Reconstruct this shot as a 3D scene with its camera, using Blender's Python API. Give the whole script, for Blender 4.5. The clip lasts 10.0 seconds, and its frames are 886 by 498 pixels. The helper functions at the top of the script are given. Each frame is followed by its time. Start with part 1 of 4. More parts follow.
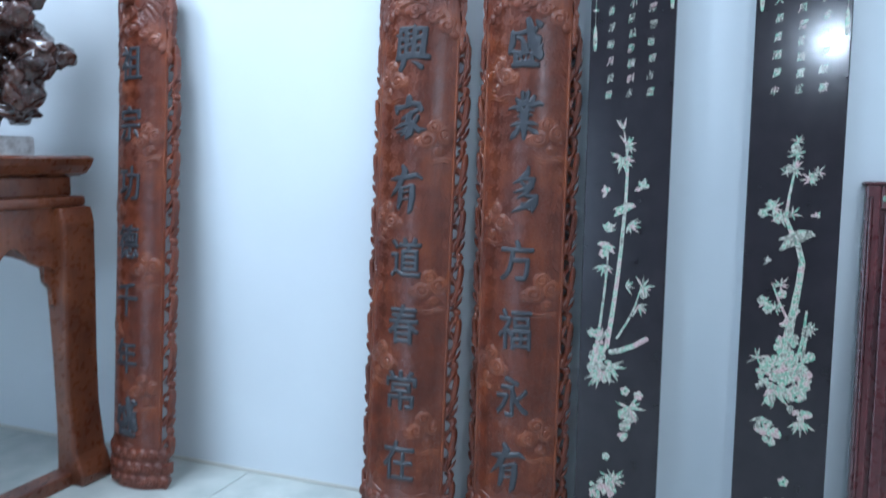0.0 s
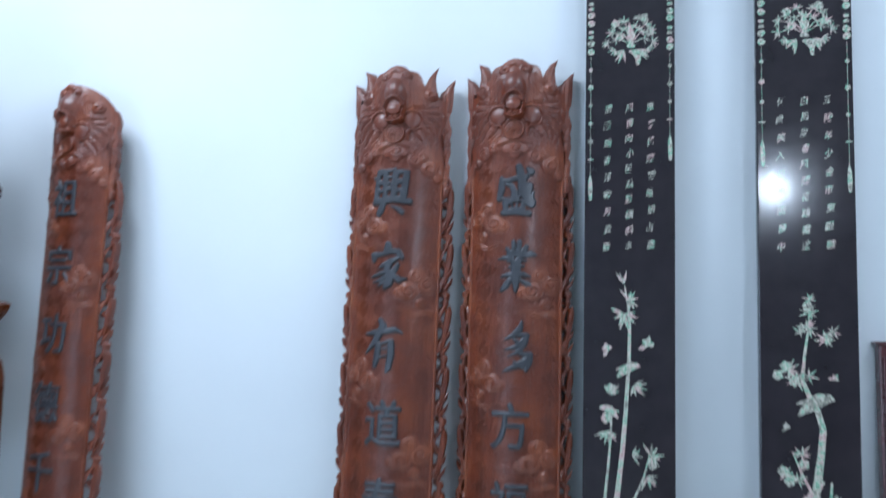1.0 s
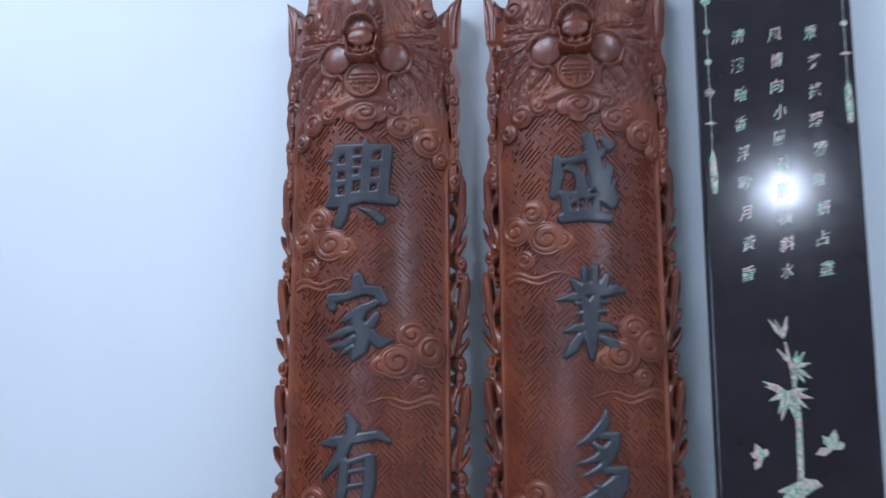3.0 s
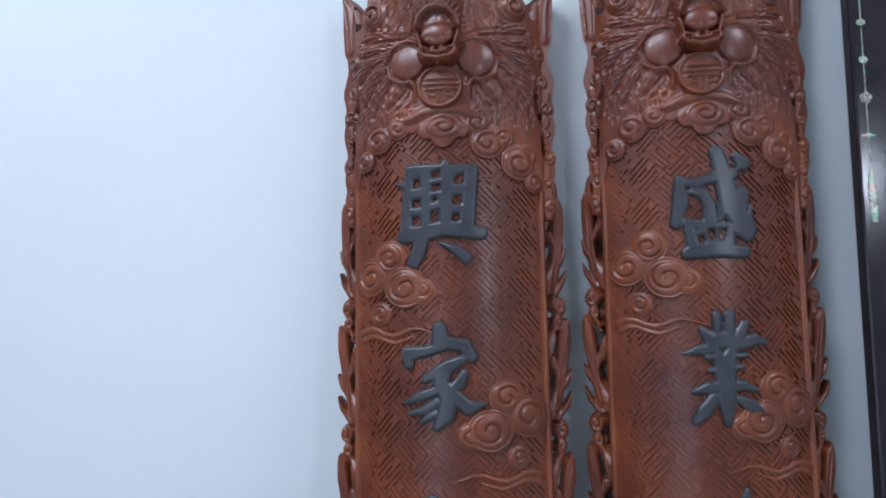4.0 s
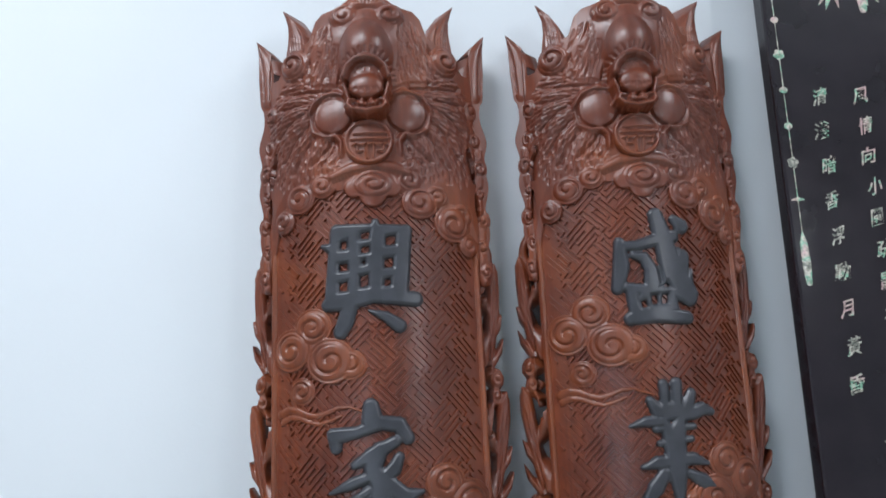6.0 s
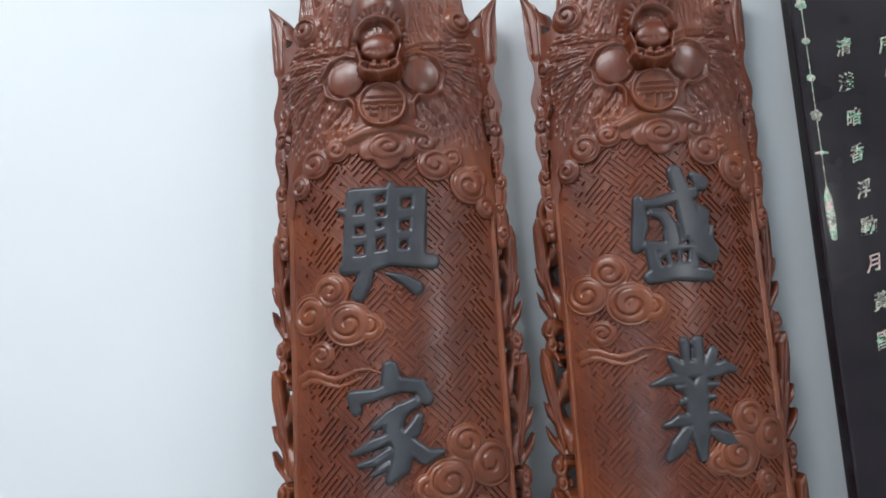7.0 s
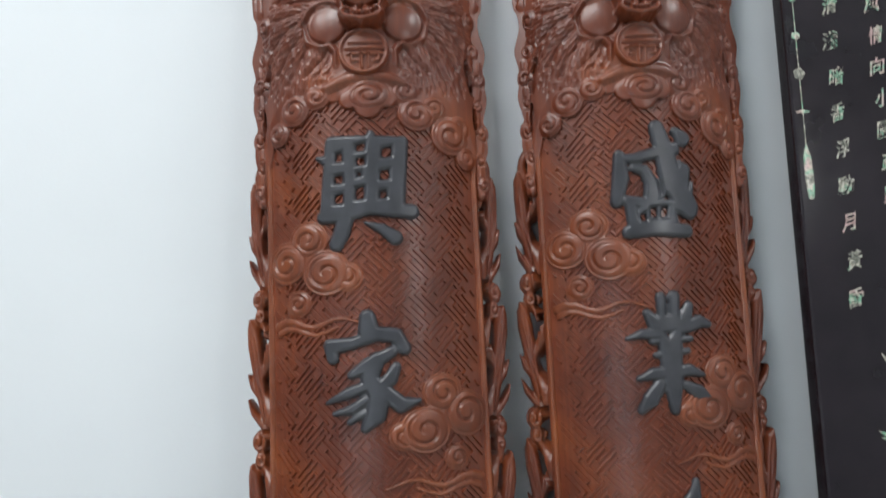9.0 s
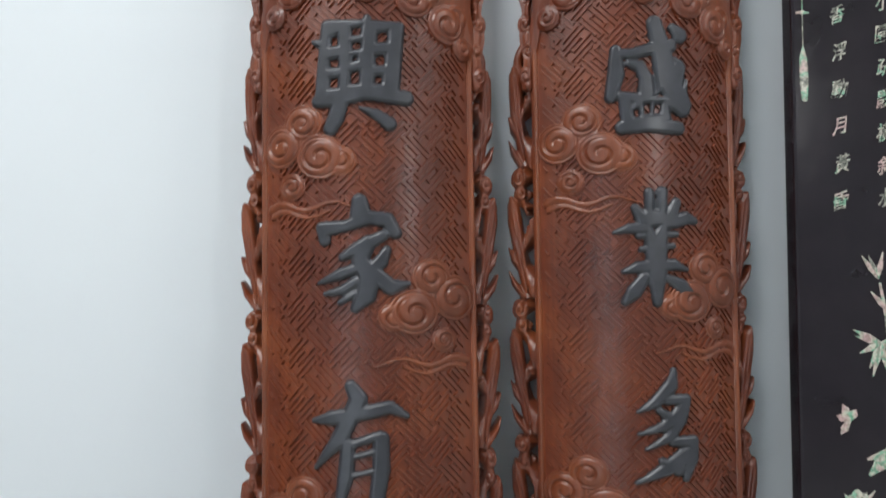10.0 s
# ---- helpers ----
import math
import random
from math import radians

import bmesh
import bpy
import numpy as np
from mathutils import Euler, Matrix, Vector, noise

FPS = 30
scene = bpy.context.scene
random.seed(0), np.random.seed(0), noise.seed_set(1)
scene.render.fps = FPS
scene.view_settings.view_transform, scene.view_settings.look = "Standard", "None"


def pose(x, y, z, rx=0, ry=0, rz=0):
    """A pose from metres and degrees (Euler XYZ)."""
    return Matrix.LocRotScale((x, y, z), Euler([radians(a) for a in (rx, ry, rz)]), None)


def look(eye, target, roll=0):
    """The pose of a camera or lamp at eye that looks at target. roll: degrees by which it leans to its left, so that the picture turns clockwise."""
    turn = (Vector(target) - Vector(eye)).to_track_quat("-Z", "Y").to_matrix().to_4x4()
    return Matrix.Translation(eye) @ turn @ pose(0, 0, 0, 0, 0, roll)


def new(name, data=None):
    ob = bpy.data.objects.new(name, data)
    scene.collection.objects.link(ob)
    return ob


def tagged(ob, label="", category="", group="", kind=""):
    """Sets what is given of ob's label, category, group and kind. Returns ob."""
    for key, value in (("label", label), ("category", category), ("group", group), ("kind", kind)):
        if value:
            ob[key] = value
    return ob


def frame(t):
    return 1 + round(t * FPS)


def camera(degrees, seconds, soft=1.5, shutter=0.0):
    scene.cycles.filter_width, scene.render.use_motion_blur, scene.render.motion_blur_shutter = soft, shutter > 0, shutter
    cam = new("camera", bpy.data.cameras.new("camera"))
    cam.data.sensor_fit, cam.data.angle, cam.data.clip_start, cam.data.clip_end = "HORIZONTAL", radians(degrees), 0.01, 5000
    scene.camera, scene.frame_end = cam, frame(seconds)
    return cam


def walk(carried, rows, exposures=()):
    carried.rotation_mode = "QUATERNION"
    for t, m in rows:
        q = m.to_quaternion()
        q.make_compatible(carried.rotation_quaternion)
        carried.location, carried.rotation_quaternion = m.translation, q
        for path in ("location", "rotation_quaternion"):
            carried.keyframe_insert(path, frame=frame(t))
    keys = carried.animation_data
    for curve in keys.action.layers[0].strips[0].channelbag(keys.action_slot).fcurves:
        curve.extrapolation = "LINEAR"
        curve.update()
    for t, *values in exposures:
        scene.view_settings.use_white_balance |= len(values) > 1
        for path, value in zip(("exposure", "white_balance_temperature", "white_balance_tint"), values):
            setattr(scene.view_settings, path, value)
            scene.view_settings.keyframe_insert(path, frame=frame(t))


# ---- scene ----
cam = camera(60.2, 10.0, 1.6, 0.6)
# the boards lean on the wall; this turn stands the room upright
UPRIGHT = pose(0, 0, 0.0987, -2.5)
PATH = [
    (0, (0.078, -0.061, 1.148), (-0.644, 1.798, 0.992), 1.2),
    (0.5, (-0.099, -0.048, 1.196), (-0.688, 1.863, 1.166), 1.0),
    (1, (-0.217, 0.084, 1.233), (-0.714, 2.013, 1.408), 1.4),
    (1.5, (-0.27, 0.327, 1.22), (-0.779, 2.232, 1.553), -2.5),
    (2, (-0.418, 0.534, 1.224), (-0.858, 2.454, 1.573), 0.6),
    (2.5, (-0.554, 0.745, 1.276), (-0.804, 2.705, 1.583), 1.2),
    (3, (-0.657, 0.994, 1.349), (-0.876, 2.97, 1.567), -0.6),
    (3.2, (-0.642, 1.074, 1.348), (-1.02, 3.018, 1.625), -1.0),
    (4.3, (-0.862, 1.213, 1.483), (-0.99, 3.204, 1.617), -1.2),
    (4.5, (-0.871, 1.238, 1.473), (-0.928, 3.233, 1.601), -1.1),
    (5, (-0.883, 1.263, 1.475), (-0.792, 3.252, 1.66), -1.7),
    (5.2, (-0.894, 1.266, 1.505), (-0.758, 3.253, 1.68), -2.7),
    (6.3, (-0.874, 1.278, 1.443), (-0.812, 3.238, 1.838), -2.5),
    (6.5, (-0.872, 1.281, 1.44), (-0.824, 3.248, 1.796), -2.5),
    (7, (-0.871, 1.283, 1.437), (-0.849, 3.259, 1.742), -3.5),
    (7.5, (-0.861, 1.279, 1.449), (-0.848, 3.26, 1.717), -3.5),
    (8, (-0.868, 1.273, 1.445), (-0.843, 3.254, 1.724), -3.8),
    (8.5, (-0.871, 1.279, 1.439), (-0.832, 3.261, 1.703), -2.3),
    (9, (-0.87, 1.289, 1.423), (-0.802, 3.278, 1.629), -2.6),
    (9.5, (-0.864, 1.293, 1.396), (-0.787, 3.289, 1.506), -2.6),
    (10, (-0.869, 1.28, 1.364), (-0.79, 3.278, 1.399), -0.8),
]
LOOKS = [(0, 0.25, 5250, 7), (1, 0.12, 5400, 9), (1.5, 0.02, 5300, 10), (2.5, -0.2, 5350, 16), (3.2, -0.1, 5450, 15), (4.5, -0.2, 5850, 14), (5, -0.1, 5950, 13), (6.5, 0.0, 6350, 12), (7.5, 0.0, 6600, 11), (10, 0.0, 6700, 11)]
walk(cam, [(t, UPRIGHT @ look(eye, target, roll)) for t, eye, target, roll in PATH], LOOKS)

# ---- light ----
world = bpy.data.worlds.new("sky")
scene.world = world
world.use_nodes = True
sky = world.node_tree.nodes.new("ShaderNodeTexSky")
sky.sky_type, sky.sun_disc = "NISHITA", False
sky.sun_elevation, sky.sun_rotation = radians(40), radians(200)
world.node_tree.links.new(sky.outputs[0], world.node_tree.nodes["Background"].inputs[0])
world.node_tree.nodes["Background"].inputs[1].default_value = 0.1


def lamp(name, kind, m, power, color, size=0.1, size_y=None):
    data = bpy.data.lights.new(name, kind)
    data.energy, data.color = power, color
    if kind == "AREA":
        data.shape, data.size, data.size_y = "RECTANGLE", size, size_y or size
    else:
        data.shadow_soft_size = size
    ob = new(name, data)
    ob.matrix_world = m
    return ob


WALL, LEFT, RIGHT, BACK, CEILING = 2.44, -5.2, 3.4, -6.0, 3.5
lamp("pendant_bulb_light", "POINT", pose(0.49, 0.08, 2.07), 27, (0.93, 0.97, 1), 0.035)
# unseen overhead lights: outer two follow shadow directions, the middle one is added fill
lamp("unseen_overhead_light", "AREA", pose(-2.7, 0.95, CEILING - 0.06), 42, (0.92, 0.97, 1), 0.8)
lamp("unseen_overhead_light", "AREA", pose(-1.6, 0.8, CEILING - 0.06), 45, (0.92, 0.97, 1), 0.8)
lamp("unseen_overhead_light", "AREA", pose(1.2, 0.9, CEILING - 0.06), 32, (0.92, 0.97, 1), 0.8)
# broad bluish fill added before the closed south wall, no opening behind it
lamp("added_front_fill", "AREA", pose(-3.3, BACK + 0.02, 1.35, 90, 0, 180), 75, (0.8, 0.9, 1), 2.6, 2.5)

# ---- materials ----


def material(name, rough=0.5, coat=0.0, metal=0.0):
    m = bpy.data.materials.new(name)
    m.use_nodes = True
    nt = m.node_tree
    b = nt.nodes["Principled BSDF"]
    b.inputs["Roughness"].default_value = rough
    b.inputs["Coat Weight"].default_value = coat
    b.inputs["Coat Roughness"].default_value = 0.27
    b.inputs["Metallic"].default_value = metal
    return m, nt, b


def noise_node(nt, scale, detail=4.0, stretch=None):
    tc = nt.nodes.new("ShaderNodeTexCoord")
    n = nt.nodes.new("ShaderNodeTexNoise")
    n.inputs["Scale"].default_value, n.inputs["Detail"].default_value = scale, detail
    if stretch:
        mp = nt.nodes.new("ShaderNodeMapping")
        mp.inputs["Scale"].default_value = stretch
        nt.links.new(tc.outputs["Object"], mp.inputs[0])
        nt.links.new(mp.outputs[0], n.inputs["Vector"])
    else:
        nt.links.new(tc.outputs["Object"], n.inputs["Vector"])
    return n


def ramp(nt, src, stops):
    r = nt.nodes.new("ShaderNodeValToRGB")
    while len(r.color_ramp.elements) < len(stops):
        r.color_ramp.elements.new(0.5)
    for e, (p, c) in zip(r.color_ramp.elements, stops):
        e.position, e.color = p, (*c, 1)
    nt.links.new(src, r.inputs[0])
    return r


def mix(nt, kind, fac, a, b):
    m = nt.nodes.new("ShaderNodeMix")
    m.data_type, m.blend_type = "RGBA", kind
    if isinstance(fac, float):
        m.inputs[0].default_value = fac
    else:
        nt.links.new(fac, m.inputs[0])
    nt.links.new(a, m.inputs[6])
    nt.links.new(b, m.inputs[7])
    return m.outputs[2]


def bump(nt, b, src, strength, dist=0.001):
    n = nt.nodes.new("ShaderNodeBump")
    n.inputs["Strength"].default_value, n.inputs["Distance"].default_value = strength, dist
    nt.links.new(src, n.inputs["Height"])
    nt.links.new(n.outputs[0], b.inputs["Normal"])


def wood(name, dark, mid, warm, rough=0.36, coat=0.25, grain=(1, 1, 0.06)):
    m, nt, b = material(name, rough, coat)
    big = noise_node(nt, 9, 3)
    fine = noise_node(nt, 170, 5, grain)
    c1 = ramp(nt, big.outputs[0], [(0.33, dark), (0.52, mid), (0.72, warm)])
    c2 = ramp(nt, fine.outputs[0], [(0.3, (0.62, 0.6, 0.58)), (0.65, (1, 1, 1))])
    nt.links.new(mix(nt, "MULTIPLY", 0.75, c1.outputs[0], c2.outputs[0]), b.inputs["Base Color"])
    spots = noise_node(nt, 40, 3)
    r = ramp(nt, spots.outputs[0], [(0.3, (rough - 0.08,) * 3), (0.75, (rough + 0.14,) * 3)])
    nt.links.new(r.outputs[0], b.inputs["Roughness"])
    bump(nt, b, fine.outputs[0], 0.25, 0.0006)
    return m


WOOD = wood("red_brown_polished_wood", (0.122, 0.026, 0.0105), (0.172, 0.0375, 0.014), (0.25, 0.061, 0.018), 0.37, 0.32)
WOOD_WARM = wood("warm_polished_wood", (0.14, 0.031, 0.0105), (0.2, 0.046, 0.014), (0.28, 0.072, 0.019), 0.37, 0.32)
TABLE_WOOD = wood("orange_brown_wood", (0.105, 0.03, 0.014), (0.165, 0.05, 0.021), (0.22, 0.071, 0.029), 0.3, 0.4)
ROOT_WOOD = wood("dark_root_wood", (0.028, 0.011, 0.009), (0.06, 0.022, 0.016), (0.1, 0.04, 0.025), 0.22, 0.7)
FRAME_WOOD = wood("dark_red_lacquered_wood", (0.075, 0.012, 0.015), (0.1, 0.017, 0.02), (0.13, 0.026, 0.027), 0.3, 0.5)

INK, nt, b = material("charcoal_paint", 0.34, 0.15)
n = noise_node(nt, 60, 4)
nt.links.new(ramp(nt, n.outputs[0], [(0.3, (0.03, 0.031, 0.037)), (0.7, (0.048, 0.049, 0.057))]).outputs[0], b.inputs["Base Color"])
bump(nt, b, n.outputs[0], 0.15, 0.0005)

LACQUER, nt, b = material("black_lacquer", 0.13, 0.0)
n = noise_node(nt, 14, 6)
nt.links.new(ramp(nt, n.outputs[0], [(0.3, (0.0142, 0.0112, 0.0145)), (0.75, (0.024, 0.0182, 0.0225))]).outputs[0], b.inputs["Base Color"])
n = noise_node(nt, 55, 6)
nt.links.new(ramp(nt, n.outputs[0], [(0.35, (0.13,) * 3), (0.8, (0.22,) * 3)]).outputs[0], b.inputs["Roughness"])

PEARL, nt, b = material("mother_of_pearl", 0.25, 0.4)
n = noise_node(nt, 48, 4)
info = nt.nodes.new("ShaderNodeObjectInfo")
add = nt.nodes.new("ShaderNodeMath")
add.operation = "MULTIPLY_ADD"
add.inputs[1].default_value = 0.32
nt.links.new(info.outputs["Random"], add.inputs[0])
nt.links.new(n.outputs[0], add.inputs[2])
r = ramp(nt, add.outputs[0], [(0.42, (0.56, 0.52, 0.44)), (0.5, (0.16, 0.17, 0.14)), (0.58, (0.66, 0.6, 0.5)), (0.66, (0.18, 0.44, 0.29)), (0.72, (0.58, 0.54, 0.44)), (0.84, (0.6, 0.4, 0.38))])
streak = noise_node(nt, 210, 2)
c2 = ramp(nt, streak.outputs[0], [(0.38, (0.25, 0.27, 0.25)), (0.58, (1, 1, 1))])
nt.links.new(mix(nt, "MULTIPLY", 0.55, r.outputs[0], c2.outputs[0]), b.inputs["Base Color"])

WALLPAINT, nt, b = material("white_wall_paint", 0.7)
n1, n2 = noise_node(nt, 1.6, 4), noise_node(nt, 240, 3)
nt.links.new(ramp(nt, n1.outputs[0], [(0.3, (0.7, 0.73, 0.755)), (0.7, (0.75, 0.78, 0.8))]).outputs[0], b.inputs["Base Color"])
bump(nt, b, n2.outputs[0], 0.12, 0.0008)

TILE, nt, b = material("pale_glazed_floor_tile", 0.22)
n = noise_node(nt, 7, 6)
nt.links.new(ramp(nt, n.outputs[0], [(0.3, (0.47, 0.5, 0.47)), (0.7, (0.6, 0.62, 0.58))]).outputs[0], b.inputs["Base Color"])
GROUT, nt, b = material("grey_grout", 0.9)
b.inputs["Base Color"].default_value = (0.3, 0.3, 0.29, 1)
SKIRT, nt, b = material("cream_mortar_line", 0.8)
b.inputs["Base Color"].default_value = (0.6, 0.58, 0.52, 1)
FOAM, nt, b = material("white_stone_block", 0.6)
n = noise_node(nt, 30, 4)
nt.links.new(ramp(nt, n.outputs[0], [(0.35, (0.5, 0.48, 0.46)), (0.6, (0.78, 0.78, 0.77))]).outputs[0], b.inputs["Base Color"])
METAL, nt, b = material("dull_steel", 0.4, 0, 1.0)
b.inputs["Base Color"].default_value = (0.5, 0.5, 0.48, 1)

# ---- mesh tools ----


def mesh_of(name, verts, faces, mat, smooth=True):
    me = bpy.data.meshes.new(name)
    me.from_pydata([tuple(v) for v in verts], [], faces)
    me.materials.append(mat)
    if smooth:
        me.polygons.foreach_set("use_smooth", [True] * len(me.polygons))
    me.update()
    return me


def part(name, me, parent=None, label=""):
    ob = new(name, me)
    ob.parent = parent
    return tagged(ob, label) if label else ob


def empty(name, m, label, category, group=""):
    ob = new(name)
    ob.matrix_world = m
    return tagged(ob, label, category, group)


def box_mesh(name, lo, hi, mat, bevel=0.003):
    bm = bmesh.new()
    bmesh.ops.create_cube(bm, size=1)
    for v in bm.verts:
        v.co = Vector([(lo[i] + hi[i]) / 2 + v.co[i] * (hi[i] - lo[i]) for i in range(3)])
    if bevel:
        bmesh.ops.bevel(bm, geom=bm.edges[:], offset=bevel, segments=2, affect="EDGES", profile=0.6)
    me = bpy.data.meshes.new(name)
    bm.to_mesh(me)
    bm.free()
    me.materials.append(mat)
    return me


def prism(name, outline, axis, lo, hi, mat, bevel=0.004):
    """A closed outline in the two other axes, drawn out along one axis."""
    bm = bmesh.new()
    others = [i for i in range(3) if i != axis]
    rings = []
    for d in (lo, hi):
        ring = []
        for p in outline:
            co = [0, 0, 0]
            co[axis], co[others[0]], co[others[1]] = d, p[0], p[1]
            ring.append(bm.verts.new(co))
        rings.append(ring)
    bm.faces.new(rings[0])
    bm.faces.new(rings[1])
    for i in range(len(outline)):
        j = (i + 1) % len(outline)
        bm.faces.new((rings[0][i], rings[0][j], rings[1][j], rings[1][i]))
    bmesh.ops.recalc_face_normals(bm, faces=bm.faces[:])
    if bevel:
        sharp = [e for e in bm.edges if len(e.link_faces) == 2 and e.calc_face_angle(0) > 0.6]
        bmesh.ops.bevel(bm, geom=sharp, offset=bevel, segments=2, affect="EDGES", profile=0.6)
    me = bpy.data.meshes.new(name)
    bm.to_mesh(me)
    bm.free()
    me.materials.append(mat)
    return me


ARC, HALF = 0.19, 0.15  # the boards' curve and half the width of their field along it
OUT, STEEP, STEP, FLAT = radians(24), radians(60), 0.022, radians(8)


def bend(s, z, h):
    """Arc length, height and relief to places on a bowed board; the crown of the bow lies at y = 0."""
    s, z, h = np.broadcast_arrays(np.asarray(s, float), np.asarray(z, float), np.asarray(h, float))
    c = np.clip(s, -HALF, HALF)
    phi = c / ARC
    over = s - c
    sign = np.sign(over)
    ang = np.where(sign == 0, phi, sign * OUT)
    x = ARC * np.sin(phi) + over * math.cos(OUT) + h * np.sin(ang)
    y = ARC - ARC * np.cos(phi) + np.abs(over) * math.sin(OUT) - h * np.cos(ang)
    return np.stack([x, y, z], -1)


def bend_side(s, z, h):
    """The same past the field: the side drops steeply behind the rail, then runs out flat."""
    a = np.abs(s) - HALF
    drop, run = np.clip(a, -0.01, STEP), np.maximum(a - STEP, 0)
    ang = np.where(a < STEP, STEEP * np.clip((STEP - a) / 0.008, 0, 1), 0) + FLAT
    x = ARC * math.sin(HALF / ARC) + drop * math.cos(STEEP) + run * math.cos(FLAT) + h * np.sin(ang)
    y = ARC - ARC * math.cos(HALF / ARC) + drop * math.sin(STEEP) + run * math.sin(FLAT) - h * np.cos(ang)
    return np.stack([np.sign(s) * x, y, z], -1)


class Carving:
    """A relief drawn on a sheet: strokes, discs and scrolls raise it, and only what is drawn is there."""

    def __init__(self, s0, s1, z0, z1, step):
        self.S, self.Z = np.meshgrid(np.arange(s0, s1 + step, step), np.arange(z0, z1 + step, step))
        self.D, self.H = np.full(self.S.shape, 1.0), np.full(self.S.shape, -0.5)
        self.s0, self.z0, self.step = s0, z0, step

    def window(self, a, b, c, d):
        j0, j1 = int((a - self.s0) / self.step) - 1, int((b - self.s0) / self.step) + 3
        i0, i1 = int((c - self.z0) / self.step) - 1, int((d - self.z0) / self.step) + 3
        return slice(max(i0, 0), max(i1, 0)), slice(max(j0, 0), max(j1, 0))

    def stroke(self, pts, base=0.0, rise=0.005, how="max", flat=False):
        lift = np.zeros(self.H.shape) if how == "add" else None
        for (x0, z0, r0), (x1, z1, r1) in zip(pts, pts[1:]):
            r = max(r0, r1) + 4 * self.step
            w = self.window(min(x0, x1) - r, max(x0, x1) + r, min(z0, z1) - r, max(z0, z1) + r)
            S, Z = self.S[w], self.Z[w]
            if S.size == 0:
                continue
            dx, dz = x1 - x0, z1 - z0
            t = np.clip(((S - x0) * dx + (Z - z0) * dz) / (dx * dx + dz * dz + 1e-12), 0, 1)
            rad = r0 + (r1 - r0) * t
            dist = np.hypot(S - x0 - t * dx, Z - z0 - t * dz)
            if how == "cut":
                self.D[w] = np.maximum(self.D[w], rad - dist)
                continue
            q = np.clip(dist / np.maximum(rad, 1e-6), 0, 1)
            up = np.where(dist < rad, np.minimum(1, 2.5 * (1 - q)) if flat else np.sqrt(1 - q * q), 0)
            if how == "add":
                lift[w] = np.maximum(lift[w], abs(rise) * up)
            else:
                self.D[w] = np.minimum(self.D[w], dist - rad)
                self.H[w] = np.where(dist < rad + 2 * self.step, np.maximum(self.H[w], base + rise * up), self.H[w])
        if how == "add":
            self.H += math.copysign(1, rise) * lift

    def slab(self, pts, cut=False):
        """A filled convex outline, or a hole of that shape."""
        inside = np.full(self.S.shape, -1.0)
        turn = sum((b[0] - a[0]) * (b[1] + a[1]) for a, b in zip(pts, pts[1:] + pts[:1]))
        for (x0, z0), (x1, z1) in zip(pts, pts[1:] + pts[:1]):
            d = ((x1 - x0) * (self.Z - z0) - (z1 - z0) * (self.S - x0)) / math.hypot(x1 - x0, z1 - z0)
            inside = np.maximum(inside, d if turn > 0 else -d)
        self.D = np.maximum(self.D, -inside) if cut else np.minimum(self.D, inside)

    def curl(self, x, z, rx, rz, base, rise, turns=1.6, spin=1, start=0.0):
        """A plump lobe with a narrow groove that winds into its middle, and a stepped rim round it."""
        w = self.window(x - rx * 1.3, x + rx * 1.3, z - rz * 1.3, z + rz * 1.3)
        S, Z = (self.S[w] - x) / rx, (self.Z[w] - z) / rz
        q, th = np.hypot(S, Z), np.arctan2(Z, S) * spin + start
        f = q * turns - th / (2 * np.pi)
        d = np.abs(f - np.round(f)) / turns
        groove = np.exp(-((d / 0.075) ** 2)) * np.clip((q - 0.12) * 9, 0, 1) * np.clip((0.86 - q) * 12, 0, 1)
        round_ = np.sqrt(np.clip(1 - np.clip(q, 0, 1) ** 4, 0, 1))
        h = base + rise * (0.2 + 0.8 * round_ - 0.85 * groove)
        rim = base + 0.45 * rise * np.sqrt(np.clip(1 - np.clip((q - 1.02) / 0.18, 0, 1) ** 2, 0, 1)) - 0.35 * rise * np.exp(-(((q - 1.02) / 0.05) ** 2))
        h = np.where(q < 1.0, h, rim)
        self.D[w] = np.minimum(self.D[w], (q - 1.2) * min(rx, rz))
        self.H[w] = np.where(q < 1.0, h, np.where(q < 1.2, np.maximum(self.H[w], rim), self.H[w]))

    def scroll(self, x, z, rx, rz, base, rise, turns=2.2, spin=1, start=0.0):
        w = self.window(x - rx * 1.2, x + rx * 1.2, z - rz * 1.2, z + rz * 1.2)
        S, Z = (self.S[w] - x) / rx, (self.Z[w] - z) / rz
        q, th = np.hypot(S, Z), np.arctan2(Z, S) * spin + start
        ridge = np.abs(np.cos(np.pi * (q * turns - th / (2 * np.pi))))
        ridge = np.minimum(1, 1.6 * ridge)
        h = base + rise * (0.45 * np.sqrt(np.clip(1 - q * q, 0, 1)) + 0.55 * ridge * np.clip(4 * (1 - q), 0, 1))
        self.D[w] = np.minimum(self.D[w], (q - 1) * min(rx, rz))
        self.H[w] = np.where(q < 1.05, np.maximum(self.H[w], h), self.H[w])

    def dome(self, x, z, rx, rz, base, rise, power=0.5):
        w = self.window(x - rx * 1.2, x + rx * 1.2, z - rz * 1.2, z + rz * 1.2)
        q = np.hypot((self.S[w] - x) / rx, (self.Z[w] - z) / rz)
        h = base + rise * np.clip(1 - q * q, 0, 1) ** power
        self.D[w] = np.minimum(self.D[w], (q - 1) * min(rx, rz))
        self.H[w] = np.where(q < 1.02, np.maximum(self.H[w], h), self.H[w])

    def soften(self, n=1):
        for _ in range(n):
            for A in (self.H, self.D):
                P = np.pad(A, 1, mode="edge")
